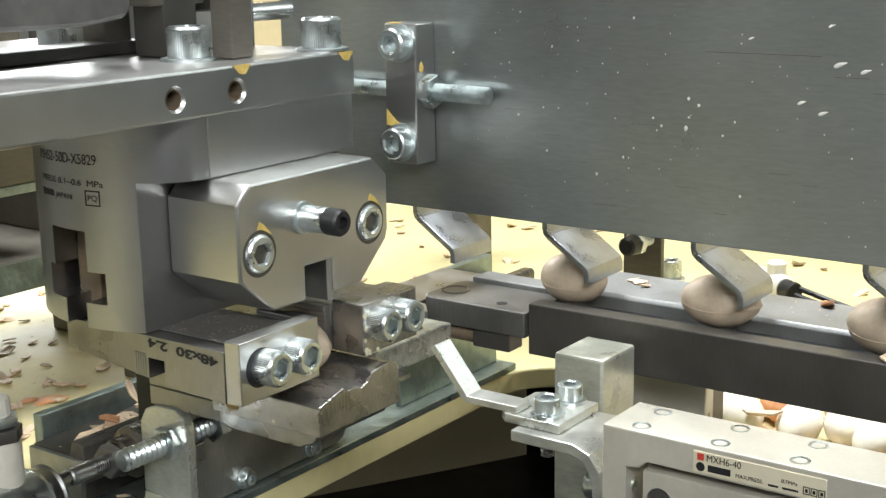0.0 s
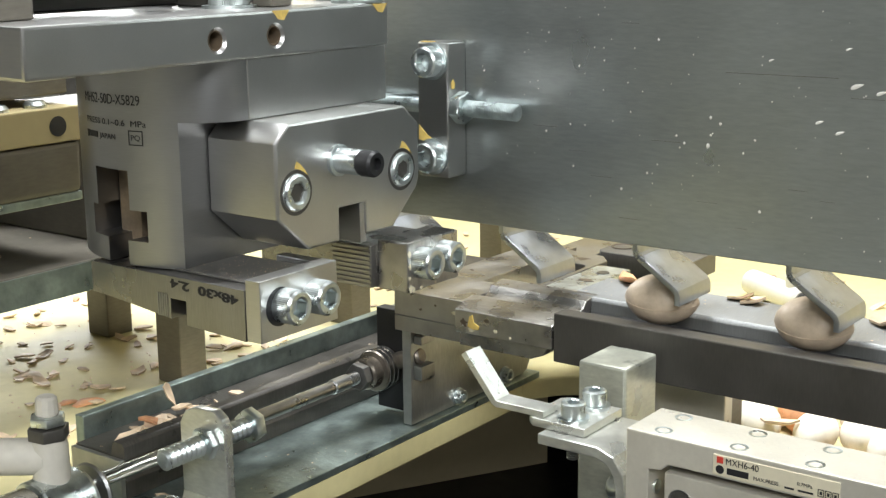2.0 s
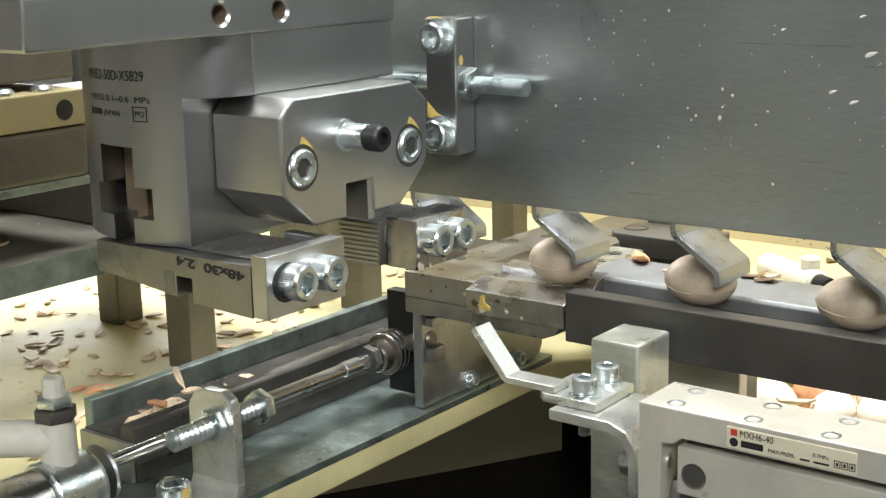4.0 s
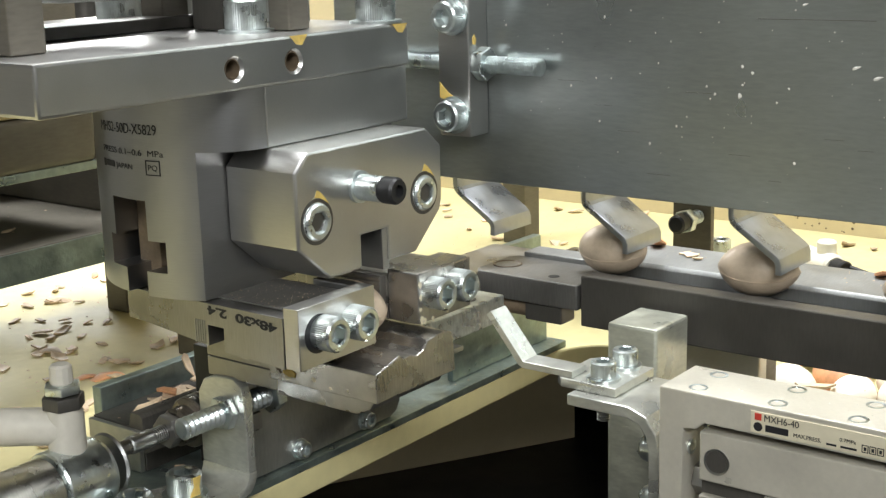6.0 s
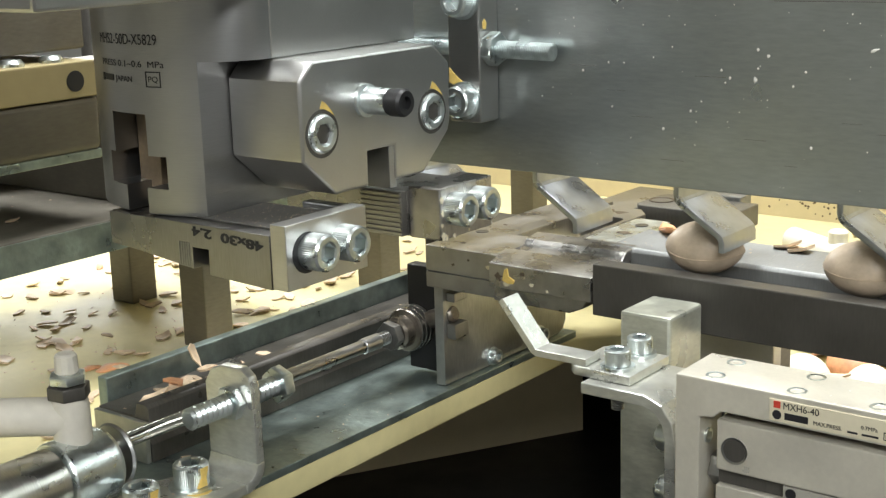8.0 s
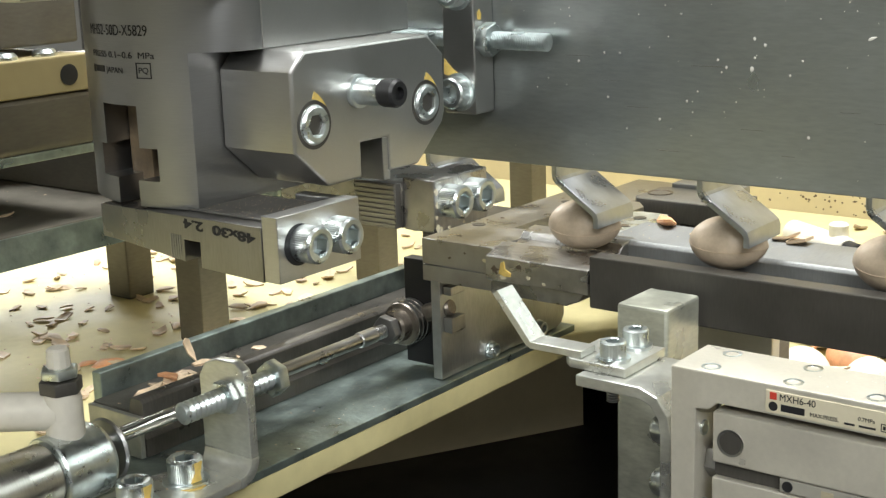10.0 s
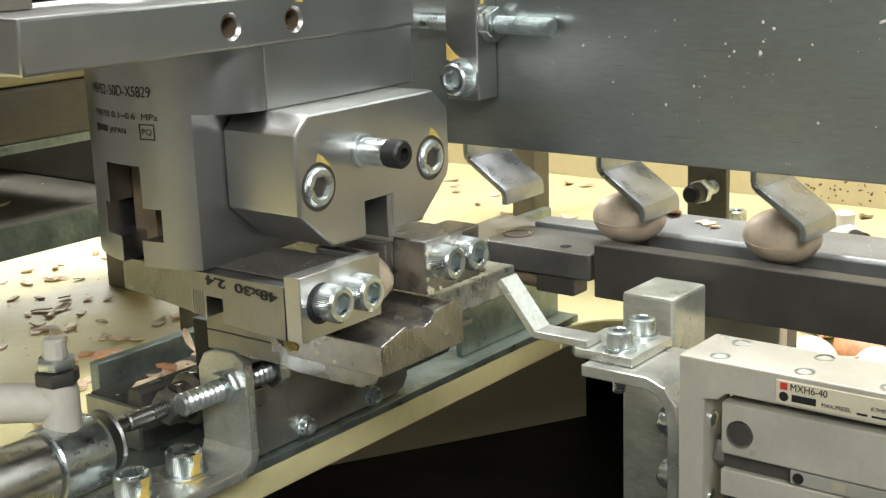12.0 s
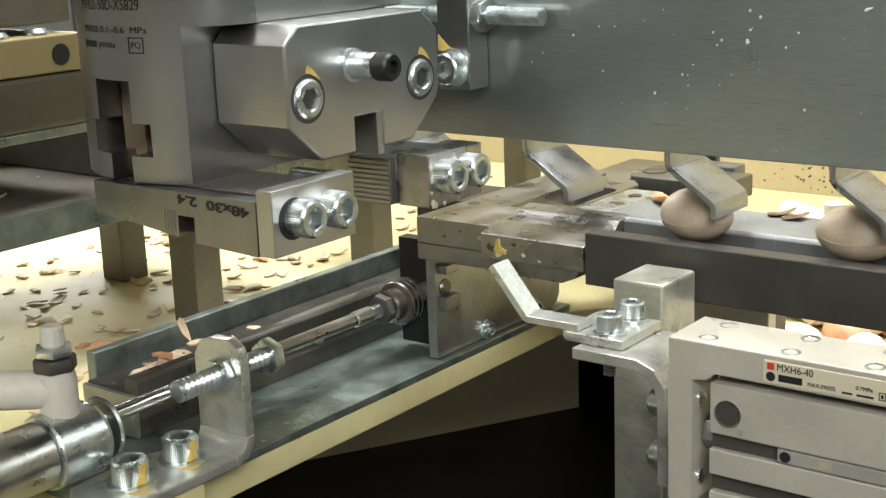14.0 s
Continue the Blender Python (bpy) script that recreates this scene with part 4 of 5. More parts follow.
    part("fine_print", box(72.2, 74.2, -64.7, -64.5, 105.5, 105.9, 0), INK, plate)
    part("fine_print", box(75.0, 78.2, -64.7, -64.5, 105.5, 105.9, 0), INK, plate)
    for x in (79.8, 81.3, 82.8):
        part("print_frame", join(box(x - 0.65, x + 0.65, -64.7, -64.5, 106.9, 107.05, 0), box(x - 0.65, x + 0.65, -64.7, -64.5, 105.5, 105.65, 0), box(x - 0.65, x - 0.5, -64.7, -64.5, 105.5, 107.05, 0),
                                 box(x + 0.5, x + 0.65, -64.7, -64.5, 105.5, 107.05, 0), box(x - 0.25, x + 0.25, -64.7, -64.5, 105.9, 106.6, 0)), INK, plate)
    # bent bracket, then the finger on it
    line = [(11.0, 100.4), (26.5, 100.4), (29.2, 99.4), (31.0, 96.8), (31.6, 93.5), (31.6, 76)]
    inner = []
    for i, p in enumerate(line):
        a, b = Vector(line[max(0, i - 1)]), Vector(line[min(len(line) - 1, i + 1)])
        d = (b - a).normalized()
        inner.append((p[0] - d.y * 2.6, p[1] + d.x * 2.6))
    part("bracket", prism(line + inner[::-1], "y", -61.5, -40.5, 0.3), ZINC_SOFT, ob, "bent zinc plated bracket")
    part("spacer", box(34.3, 35.6, -60, -42, 76.5, 93, 0.1), DARK, ob)
    for z in (93.5, 81.5):
        part("bracket_screw", lathe([(0, 0), (3.2, 0), (3.2, 1.2), (2.9, 2.4), (2.0, 3.2), (0.9, 3.4), (0.8, 2.2), (0, 2.2)], (31.6, -58.2, z), (-1, 0, 0), 24), ZINC, ob)
    plate2 = prism([(7.5, -58.3), (21.5, -58.3), (21.5, -40.7), (7.5, -40.7), (5.5, -42.5), (5.5, -56.5)], "z", 103.1, 105.2, 0.25)
    part("finger_foot", plate2, ZINC_SOFT, ob)
    fl = [(10, 105.3), (-3.4, 105.3), (-4.6, 105.9), (-13.4, 116.6)]
    inner = []
    for i, p in enumerate(fl):
        a, b = Vector(fl[max(0, i - 1)]), Vector(fl[min(len(fl) - 1, i + 1)])
        d = (b - a).normalized()
        inner.append((p[0] + d.y * 1.6, p[1] - d.x * 1.6))
    part("finger", prism(fl + inner[::-1], "y", -57.6, -51.6, 0.25), ZINC_SOFT, ob, "bent bright steel finger")
    for x, y in ((16.0, -54.0), (15.6, -43.6)):
        cap_screw(ob, (x, y, 105.2), (0, 0, 1), 2.9, 3.6, washer=True, spin=14)
    part("screw_tip", thread((16.0, -54, 95.5), (16.0, -54, 100.3), 1.5, 0.6), STEEL, ob)
    return ob


PUSHER = slide_unit()


# ---- gripper head, built at its raised place ----
def clip_half(poly, axis, limit, keep_low):
    """A polygon cut at a line u = limit or v = limit."""
    out = []
    for i, p in enumerate(poly):
        q = poly[(i + 1) % len(poly)]
        a = (p[axis] <= limit) == keep_low
        b = (q[axis] <= limit) == keep_low
        if a:
            out.append(p)
        if a != b:
            k = (limit - p[axis]) / (q[axis] - p[axis])
            out.append((p[0] + k * (q[0] - p[0]), p[1] + k * (q[1] - p[1])))
    return out


GX, GY, GR = -90.0, -55.0, 40.0


def gripper():
    ob = thing("gripper_head", (GX, GY, 135.5), "brushed steel pneumatic gripper under a thick mounting plate", "gripper")
    full = [(GX + GR * math.cos(2 * math.pi * i / 72), GY + GR * math.sin(2 * math.pi * i / 72)) for i in range(72)]
    trim = clip_half(full, 0, -72.3, True)
    crown = [(GX + GR * math.cos(math.radians(60 + 4 * i)), GY + GR * math.sin(math.radians(60 + 4 * i))) for i in range(61)]
    for i in range(1, 9):
        k = i / 8
        crown.append(tuple((1 - k) ** 2 * a + 2 * k * (1 - k) * b + k * k * c for a, b, c in zip(crown[60], (-63.0, -86.2), (-62.0, -77.5))))
    crown.append((-62.0, -27.0))

    def layer(z0, z1, gap):
        if gap is None:
            return [prism(trim, "z", z0, z1, 0)]
        return [prism(clip_half(trim, 0, gap[0], True), "z", z0, z1, 0), prism(clip_half(trim, 0, gap[1], False), "z", z0, z1, 0)]
    body = join(prism(crown, "z", 172.3, 187, 0), *layer(160, 172.3, None), *layer(150.2, 160, (-100.0, -86.8)), *layer(142.5, 150.2, (-102.8, -81.5)), *layer(136.3, 142.5, (-95.8, -88.0)))
    part("body", body, STEEL, ob, "brushed steel cylindrical gripper body")
    part("master_jaw", box(-99.8, -92.0, -87, -28, 137, 159.5, 0.3), BROWN, ob, "dark master jaw in its slot")
    part("master_jaw_foot", box(-91.9, -82.0, -84, -30, 143, 149.8, 0.3), DARK, ob)
    part("filler_block", box(-86, -61.7, -77.4, -25.0, 172.4, 186.9, 0.3), MACHINED, ob)
    plate = drilled_block(-175, -60, -142, -25.5, 187, 198.2, ((-88.5, 192), (-69, 192)), 2.4, 14, 0.8)
    part("mounting_plate", plate, MACHINED, ob, "thick machined mounting plate with two tapped holes")
    for y in (-88.5, -69):
        part("tapped_hole", lathe([(2.36, 0), (2.36, 13), (2.1, 13), (2.0, 0.3)], (-73.6, y, 192), (1, 0, 0), 26), BROWN, ob, "dark threaded bore")
    # octagonal front plate on its block
    eight = [(-77.5, 172.2), (-82.0, 167.8), (-82.0, 149.6), (-71.5, 140.5), (-59.6, 140.5), (-59.6, 149.0), (-49.8, 149.0), (-49.8, 140.5), (-38.5, 140.5), (-28.0, 149.8), (-27.0, 152.5), (-27.0, 167.0), (-33.2, 172.2)]
    part("front_plate", prism(eight, "x", -72.1, -49.2, 0.7), MACHINED, ob, "eight-sided machined front plate")
    part("key", box(-63, -49.6, -51.5, -48.9, 138.5, 149.0, 0.2), STEEL, ob)
    for y in (-75.3, -34.6):
        part("counterbore", lathe([(4.6, -0.3), (4.7, 0.05), (5.6, 0.05), (5.6, -0.3)], (-49.2, y, 155.4), (1, 0, 0), 36), DARK, ob)
        cap_screw(ob, (-50.4, y, 155.4), (1, 0, 0), 4.5, 2.2, spin=0 if y < -50 else 25)
        # dark hexagon laid over the bright floor, as the socket's inner shade
        part("socket", hexagon((-49.19, y, 155.4), (1, 0, 0), 4.5, 0.2, spin=0 if y < -50 else 25), DARK, ob)
        part("paint_mark", prism([(y - 0.4, 161.2), (y + 0.4, 162.9), (y + 1.6, 162.2), (y + 3.2, 160.6), (y + 4.4, 159.0), (y + 2.8, 160.1), (y + 1.2, 160.9)], "x", -49.25, -49.1, 0), YELLOW, ob, "yellow paint mark")
    part("pin_sleeve", lathe([(0, 0), (4.0, 0), (4.0, 1), (3.2, 1.2), (3.2, 7.5), (3.0, 8), (0, 8)], (-49.2, -60, 161.3), (1, 0, 0), 32), ZINC, ob, "bright stop pin sleeve")
    part("pin_tip", lathe([(0, 0), (3.1, 0), (3.3, 0.6), (3.3, 4.0), (2.8, 4.7), (1.6, 4.7), (1.6, 3.2), (0, 3.2)], (-41.2, -60, 161.3), (1, 0, 0), 32), BLACK, ob, "black rubber tip")
    # printing on the round side
    def bend(z):
        def fn(co):
            a = math.radians(-97) + co.x / GR
            r = GR + 0.07 + co.z * 0.3
            return Vector((GX + r * math.cos(a), GY + r * math.sin(a), z + co.y))
        return fn

    def on_side(name, text, size, dx, z, width):
        def fn(co):
            return bend(z)(Vector((co.x + dx, co.y, co.z)))
        lettering(name, text, size, None, INK, ob, bend=fn, width=width)
    on_side("model_text", "MHS2-50D-X5829", 3.5, 2.2, 177.2, 22)
    on_side("press_text", "PRESS 0.1~0.6  MPa", 2.1, 3.2, 171.6, 23)
    on_side("origin_text", "JAPAN", 1.9, 1.5, 168.0, 6.6)
    on_side("mark_text", "PQ", 1.9, 11.4, 168.2, 2.8)
    def curved(name, boxes, material, r0, r1, label=""):
        """Thin flat patches (u0, u1, z0, z1) bent round the body's side."""
        bm = bmesh.new()
        for u0, u1, z0, z1 in boxes:
            n = max(1, int((u1 - u0) / 1.5))
            rows = []
            for i in range(n + 1):
                a = math.radians(-97) + (u0 + (u1 - u0) * i / n) / GR
                rows.append([bm.verts.new((GX + r * math.cos(a), GY + r * math.sin(a), z)) for r, z in ((r0, z0), (r1, z0), (r1, z1), (r0, z1))])
            for p, q in zip(rows, rows[1:]):
                for k in range(4):
                    bm.faces.new((p[k], p[(k + 1) % 4], q[(k + 1) % 4], q[k]))
            bm.faces.new(rows[0]), bm.faces.new(rows[-1])
        bmesh.ops.recalc_face_normals(bm, faces=bm.faces)
        return part(name, bm, material, ob, label)
    curved("mark_frame", [(9.2, 13.6, 169.8, 170.05), (9.2, 13.6, 166.4, 166.65), (9.2, 9.45, 166.4, 170.05), (13.35, 13.6, 166.4, 170.05)], INK, GR, GR + 0.08)
    curved("maker_mark", [(-8.8, -7.6, 167.2, 169.0), (-7.2, -2.8, 167.4, 168.9)], INK, GR, GR + 0.07, "plain dark maker's mark")
    # on the mounting plate: bolts, columns, a clamp
    cap_screw(ob, (-78.0, -66.5, 198.2), (0, 0, 1), 5.2, 7.4, washer=True, spin=15)
    cap_screw(ob, (-66.8, -30.5, 198.2), (0, 0, 1), 5.2, 7.6, washer=True, spin=15)
    cap_screw(ob, (-126, -66, 198.2), (0, 0, 1), 6.0, 8.6, washer=True)
    for x, y, s, m in ((-72.0, -57.5, 3.6, LEG), (-111.5, -62.8, 4.4, LEG), (-82, -130, 4.6, LEG), (-92, -60.5, 5.6, DARK)):
        part("column", box(x - s, x + s, y - s, y + s, 198.3, 275, 0.6), m, ob, "square steel column")
    part("upper_bar", box(-116.2, -104, -139, -57, 198.3, 201.6, 0.5), DARK, ob)
    arm = part("bent_arm", prism([(-141, 211.5), (-118, 208.2), (-96, 207.8), (-84, 209.2), (-81.5, 211), (-81.5, 236), (-141, 236)], "x", -110, -80, 1.2), DARKTOP, ob, "thick bent steel arm")
    # black patch on the solid arm, painted as a shaded opening
    part("arm_opening", prism([(-120, 219.6), (-99, 218.4), (-97, 220), (-97, 228), (-122, 228)], "x", -80.6, -79.8, 0.1), BLACK, arm)
    part("damper", lathe([(0, 0), (6.4, 0), (7.0, 0.6), (7.0, 5), (6.0, 5.6), (6.0, 62), (0, 62)], (-96, -44, 208.5), (0, 0, 1), 32), DARK, ob, "black damper")
    part("damper_plate", box(-106, -86.5, -70, -52, 211, 215.4, 0.5), LEG, ob)
    part("rear_column", box(-118, -96, -48, -27, 198.3, 275, 1.0), MACHINED, ob, "thick machined upright")
    part("damper_rod", rod((-82, -45, 198.3), (-82, -45, 275), 4.0, 0.6), CHROME, ob)
    part("cross_bar", rod((-82, -49, 208), (-82, -26, 208), 2.4, 0.5), CHROME, ob)
    for y in (-67, -29):
        part("paint_mark", prism([(y - 3, 198.0), (y + 3, 198.0), (y + 1, 195.6), (y - 1, 195.9)], "x", -60.05, -59.9, 0), YELLOW, ob, "yellow paint mark")
    return ob


GRIPPER = gripper()


def jaw(side):
    """One gripping jaw as a part that slides on the gripper; side -1 is the one nearer the front."""
    ob = thing("jaw", (0, 0, 0), "", "")
    ob.parent = GRIPPER
    ob.location = (0, 0, 0)
    ob["at"] = [0.0, 0.0, 0.0]
    if side < 0:
        arm = prism([(-101, 136), (-46.8, 136), (-46.8, 123.6), (-66.6, 124.4), (-66.6, 130.4), (-72.0, 130.4), (-72.0, 125.2), (-93, 127.5), (-101, 128)], "y", -96.5, -70, 0.15)
        part("arm", arm, ARMSTEEL, ob, "steel jaw arm with marker writing")
        # dark box set inside the notch to give it its shade
        part("notch_shade", box(-72.4, -66.2, -91, -88, 124.6, 131.0, 0.2), DARK, ob)
        for i in range(5):
            part("ridge", box(-76.6 + 0.8 * i, -76.2 + 0.8 * i, -96.66, -96.4, 125.6, 131.4, 0.05), STEEL, ob)
        part("pad", box(-46.7, -42, -96.3, -69.6, 123.8, 138.6, 0.2), MACHINED, ob, "bright gripping pad")
        part("pad_insert", box(-62, -47.0, -69.9, -66.5, 125, 137.5, 0.4), STEEL, ob)
        ys = (-88.6, -78.2)
        face = Matrix.Rotation(math.radians(90), 4, "X") @ Matrix.Rotation(math.radians(180), 4, "Z")
        lettering("marker_text", "48x30  2.4", 3.0, Matrix.Translation((-60.2, -96.6, 133.9)) @ face @ Matrix.Rotation(math.radians(-3), 4, "Z"), INK, ob, "black marker writing", width=23, bold=0.10)
        part("arm_top", box(-90, -47, -92, -72, 136.1, 136.5, 0.1), DARKTOP, ob, "dusty dark arm top")
    else:
        part("arm", box(-95, -52.4, -41.6, -20, 124.2, 136, 0.4), DIRTY, ob, "stained steel jaw arm")
        part("pad", box(-52.2, -42, -41.6, -19.4, 124.0, 137.4, 0.5), DIRTY, ob, "stained gripping pad")
        grip = part("grip_face", box(-66, -52.6, -43.9, -41.7, 124.4, 136, 0.2), DECKSTEEL, ob, "ribbed gripping face")
        rib = mesh_of("rib", box(-6.6, 6.6, -0.2, 0.2, 0, 0.8, 0.12), DECKSTEEL)
        for i in range(9):
            bar = new("rib", rib)
            bar.parent = grip
            bar.location = Vector((-59.3, -44.15, 124.8 + 1.25 * i)) * MM - origin(grip) * MM
        ys = (-36.4, -26.8)
        rng = random.Random(77)
        for y, z, r in ((-40.6, 125.2, 0.9), (-39.2, 124.7, 0.7), (-41, 128, 0.5), (-40.8, 131, 0.6), (-36, 124.6, 0.6), (-30, 124.8, 0.5), (-41.0, 134.5, 0.7)):
            ring = [(y + r * rng.uniform(0.5, 1.2) * math.cos(0.63 * i), z + 1.3 * r * rng.uniform(0.5, 1.2) * math.sin(0.63 * i)) for i in range(10)]
            part("residue", prism(ring, "x", -42.1, -41.85, 0), LABEL, ob, "dried pale residue")
    for y in ys:
        if y == ys[0] and side < 0:
            # flat black disc paints the shadow of a recess behind this screw
            part("recess", lathe([(0, 0), (4.7, 0), (4.7, 0.06), (0, 0.06)], (-42.02, y - 1.2, 131.5), (1, 0, 0), 28), BLACK, ob)
        cap_screw(ob, (-42, y, 131.6), (1, 0, 0), 4.2, 5.4, spin=20)
    return ob


JAW_FRONT = jaw(-1)
JAW_BACK = jaw(1)


# ---- shell shards, loose on the table and the machine ----
def shard_bm(seed):
    """A thin, curved, irregular piece of shell."""
    rng = random.Random(seed)
    bm = bmesh.new()
    n = rng.choice((5, 6, 7))
    R = rng.uniform(9, 17)
    lx, ly = rng.uniform(2.6, 5.4), rng.uniform(1.5, 3.0)
    rim = []
    for i in range(n):
        a = 2 * math.pi * (i + rng.uniform(-0.25, 0.25)) / n
        k = rng.uniform(0.7, 1.1)
        rim.append((lx * k * math.cos(a), ly * k * math.sin(a)))
    def top(x, y, off):
        return R - math.sqrt(max(1, R * R - (x * x + y * y) * 1.4)) + off
    layers = []
    for off in (0.05, 0.6):
        ring = [bm.verts.new((x, y, top(x, y, off))) for x, y in rim]
        mid = [bm.verts.new((x * 0.5, y * 0.5, top(x * 0.5, y * 0.5, off))) for x, y in rim]
        c = bm.verts.new((0, 0, off))
        for i in range(n):
            j = (i + 1) % n
            bm.faces.new((ring[i], ring[j], mid[j], mid[i]))
            bm.faces.new((mid[i], mid[j], c))
        layers.append(ring)
    for i in range(n):
        j = (i + 1) % n
        bm.faces.new((layers[0][i], layers[0][j], layers[1][j], layers[1][i]))
    bmesh.ops.recalc_face_normals(bm, faces=bm.faces)
    return bm


SHARDS = [mesh_of("shell_shard", shard_bm(s), FRAG, smooth=50) for s in range(14)]
SHARDS_O = [mesh_of("shell_shard_orange", shard_bm(s + 40), FRAG_O, smooth=50) for s in range(4)]


def shard(x, y, z, rng, size=1.0, orange=False, tilt=12, flip=None):
    data = rng.choice(SHARDS_O if orange else SHARDS)
    ob = new("shell_shard", data)
    turned = rng.random() < 0.45 if flip is None else flip
    lift = 1.6 * size if turned else 0.0
    ob.matrix_basis = pose(x * MM, y * MM, (z + lift + 0.1) * MM, rng.uniform(-tilt, tilt) + (180 if turned else 0), rng.uniform(-tilt, tilt), rng.uniform(0, 360)) @ Matrix.Scale(size, 4)
    return tagged(ob, "curved orange-skinned nut shell shard" if orange else "thin curved tan nut shell shard", "shell shard", "shell shards")


def shards():
    rng = random.Random(11)
    for _ in range(215):
        x, y = rng.uniform(-335, -158), rng.uniform(-70, 150)
        if abs(x + 204) < 10 and (abs(y - 24) < 10 or abs(y - 122) < 10):
            continue
        if abs(x + 277) < 10 and abs(y - 50) < 10:
            continue
        shard(x, y, 52, rng, rng.uniform(0.7, 1.35), rng.random() < 0.05)
    for _ in range(36):
        shard(rng.uniform(-300, -158), rng.uniform(150, 325), 52, rng, rng.uniform(0.8, 1.3), rng.random() < 0.08)
    for _ in range(46):
        shard(rng.uniform(-90, 140), rng.uniform(122, 310), 52, rng, rng.uniform(0.8, 1.5), rng.random() < 0.25, 25)
    # in the rail's groove by the bracket
    for x, y, z, k in ((-140, -52, 67.5, 1.0), (-138, -46, 67.7, 1.2), (-139, -39, 67.5, 1.1), (-137, -33, 67.5, 1.0), (-138, -25, 67.5, 0.9), (-139, -57, 67.5, 1.0), (-136, -54, 67.5, 1.1), (-120, -62, 54.6, 0.8), (-138, 60, 67.5, 0.9), (-137, 66, 67.5, 0.7), (-139, -10, 67.5, 1.0), (-136, -44, 69.0, 1.2), (-137, -49, 69.2, 1.3), (-141, -43, 68.6, 1.0), (-135, -37, 68.8, 0.9), (-140, -30, 68.2, 1.0), (-136, -29, 68.4, 0.8), (-141, -34, 69.6, 1.1), (-138, -20, 67.5, 0.7)):
        shard(x, y, z, rng, k, False, 25)
    upright = shard(-146, -31, 71.0, rng, 1.25, False, 5, False)
    upright.matrix_basis = pose(-146 * MM, -35 * MM, 74.6 * MM, 12, 68, 15) @ Matrix.Diagonal((1.1, 0.7, 1, 1))
    shard(-138, -50, 70.4, rng, 1.3, True, 25)
    for x, y in ((-240, 10), (-225, -40), (-260, -30), (-215, 20)):
        shard(x, y, 108, rng, 0.8)
    # on the conveyor's rear rail and the shuttle
    for x, y, s, o in ((-36, 66, 1.3, True), (-20, 58, 0.8, False), (-17, 56, 0.7, False), (-23, 60, 0.6, False), (7.7, 65, 1.5, False), (2, 66, 1.2, False), (36, 65, 1.2, True), (48, 64, 1.2, False), (70, 58, 1.0, False), (84, 60, 1.0, True)):
        shard(x, y, 105.0, rng, s, o, 15, False)
    # broken shell among the kernels below the conveyor
    for _ in range(26):
        shard(rng.uniform(-8, 100), rng.uniform(76, 116), rng.choice((52, 52, 56, 61)), rng, rng.uniform(1.0, 1.8), rng.random() < 0.35, 35)
    shard(-72, 131, 52, rng, 1.3, True, 10, False)
    shard(-80, 122, 52, rng, 0.7, False, 10, True)
    shard(66, 24, 105.3, rng, 0.9, False, 6, True)


shards()


def crumbs_bm(n, x0, x1, y0, y1, z, seed, big=0.5):
    """Tiny irregular flakes strewn over a flat top."""
    rng = random.Random(seed)
    bm = bmesh.new()
    for _ in range(n):
        x, y, s = rng.uniform(x0, x1), rng.uniform(y0, y1), big * rng.uniform(0.3, 1.0) ** 2
        a0 = rng.uniform(0, 6)
        ring = [bm.verts.new((x + s * rng.uniform(0.5, 1.3) * math.cos(a0 + 1.57 * i), y + s * rng.uniform(0.5, 1.3) * math.sin(a0 + 1.57 * i), z + 0.03)) for i in range(4)]
        top = bm.verts.new((x, y, z + 0.4 * s + 0.05))
        for i in range(4):
            bm.faces.new((ring[i], ring[(i + 1) % 4], top))
    return bm


def crumbs():
    solid("table_crumbs", crumbs_bm(900, -330, -158, -75, 300, 52, 1, 0.9), FRAG, "tiny tan shell crumbs strewn over the table", "crumbs", "stuff")
    solid("base_crumbs", crumbs_bm(90, -126, -95, -95, 100, 54.5, 3, 0.45), FRAG, "tiny tan shell crumbs on the zinc base", "crumbs", "stuff")
    solid("conveyor_crumbs", crumbs_bm(130, -44, 200, 46, 68, 105.0, 4, 0.5), FRAG, "tiny tan shell crumbs on the worn rail", "crumbs", "stuff")
    solid("platform_crumbs", crumbs_bm(90, -290, -201, -200, -2, 108.0, 5, 0.7), FRAG, "tiny tan shell crumbs on the platform", "crumbs", "stuff")
    solid("guide_crumbs", crumbs_bm(150, -142, -134, -67, 168, 67.4, 6, 0.6), FRAG, "tiny tan shell crumbs on the guide rail", "crumbs", "stuff")
    solid("foot_crumbs", crumbs_bm(40, -104, -88, -104, -73, 58.8, 7, 0.4), FRAG, "tiny tan shell crumbs on the bracket foot", "crumbs", "stuff")
    tagged(part("dust", crumbs_bm(420, -90, -47, -92, -72, 136.5, 8, 0.2), FRAG, JAW_FRONT, "pale shell dust"), kind="stuff")
    tagged(part("dust", crumbs_bm(90, -94, -44, -41, -21, 136.0, 9, 0.35), FRAG, JAW_BACK, "pale shell dust"), kind="stuff")
    tagged(part("dust", crumbs_bm(130, -100, -81, -65, 20, 102.2, 10, 0.4), FRAG, SHUTTLE, "pale shell dust"), kind="stuff")
    tagged(part("dust", crumbs_bm(60, 36, 109, -64, -49, 110.5, 11, 0.3), WHITEPL, PUSHER, "white dust"), kind="stuff")
    tagged(part("dust", crumbs_bm(30, 6, 21, -58, -41, 105.2, 12, 0.3), FRAG, PUSHER, "pale shell dust"), kind="stuff")


crumbs()


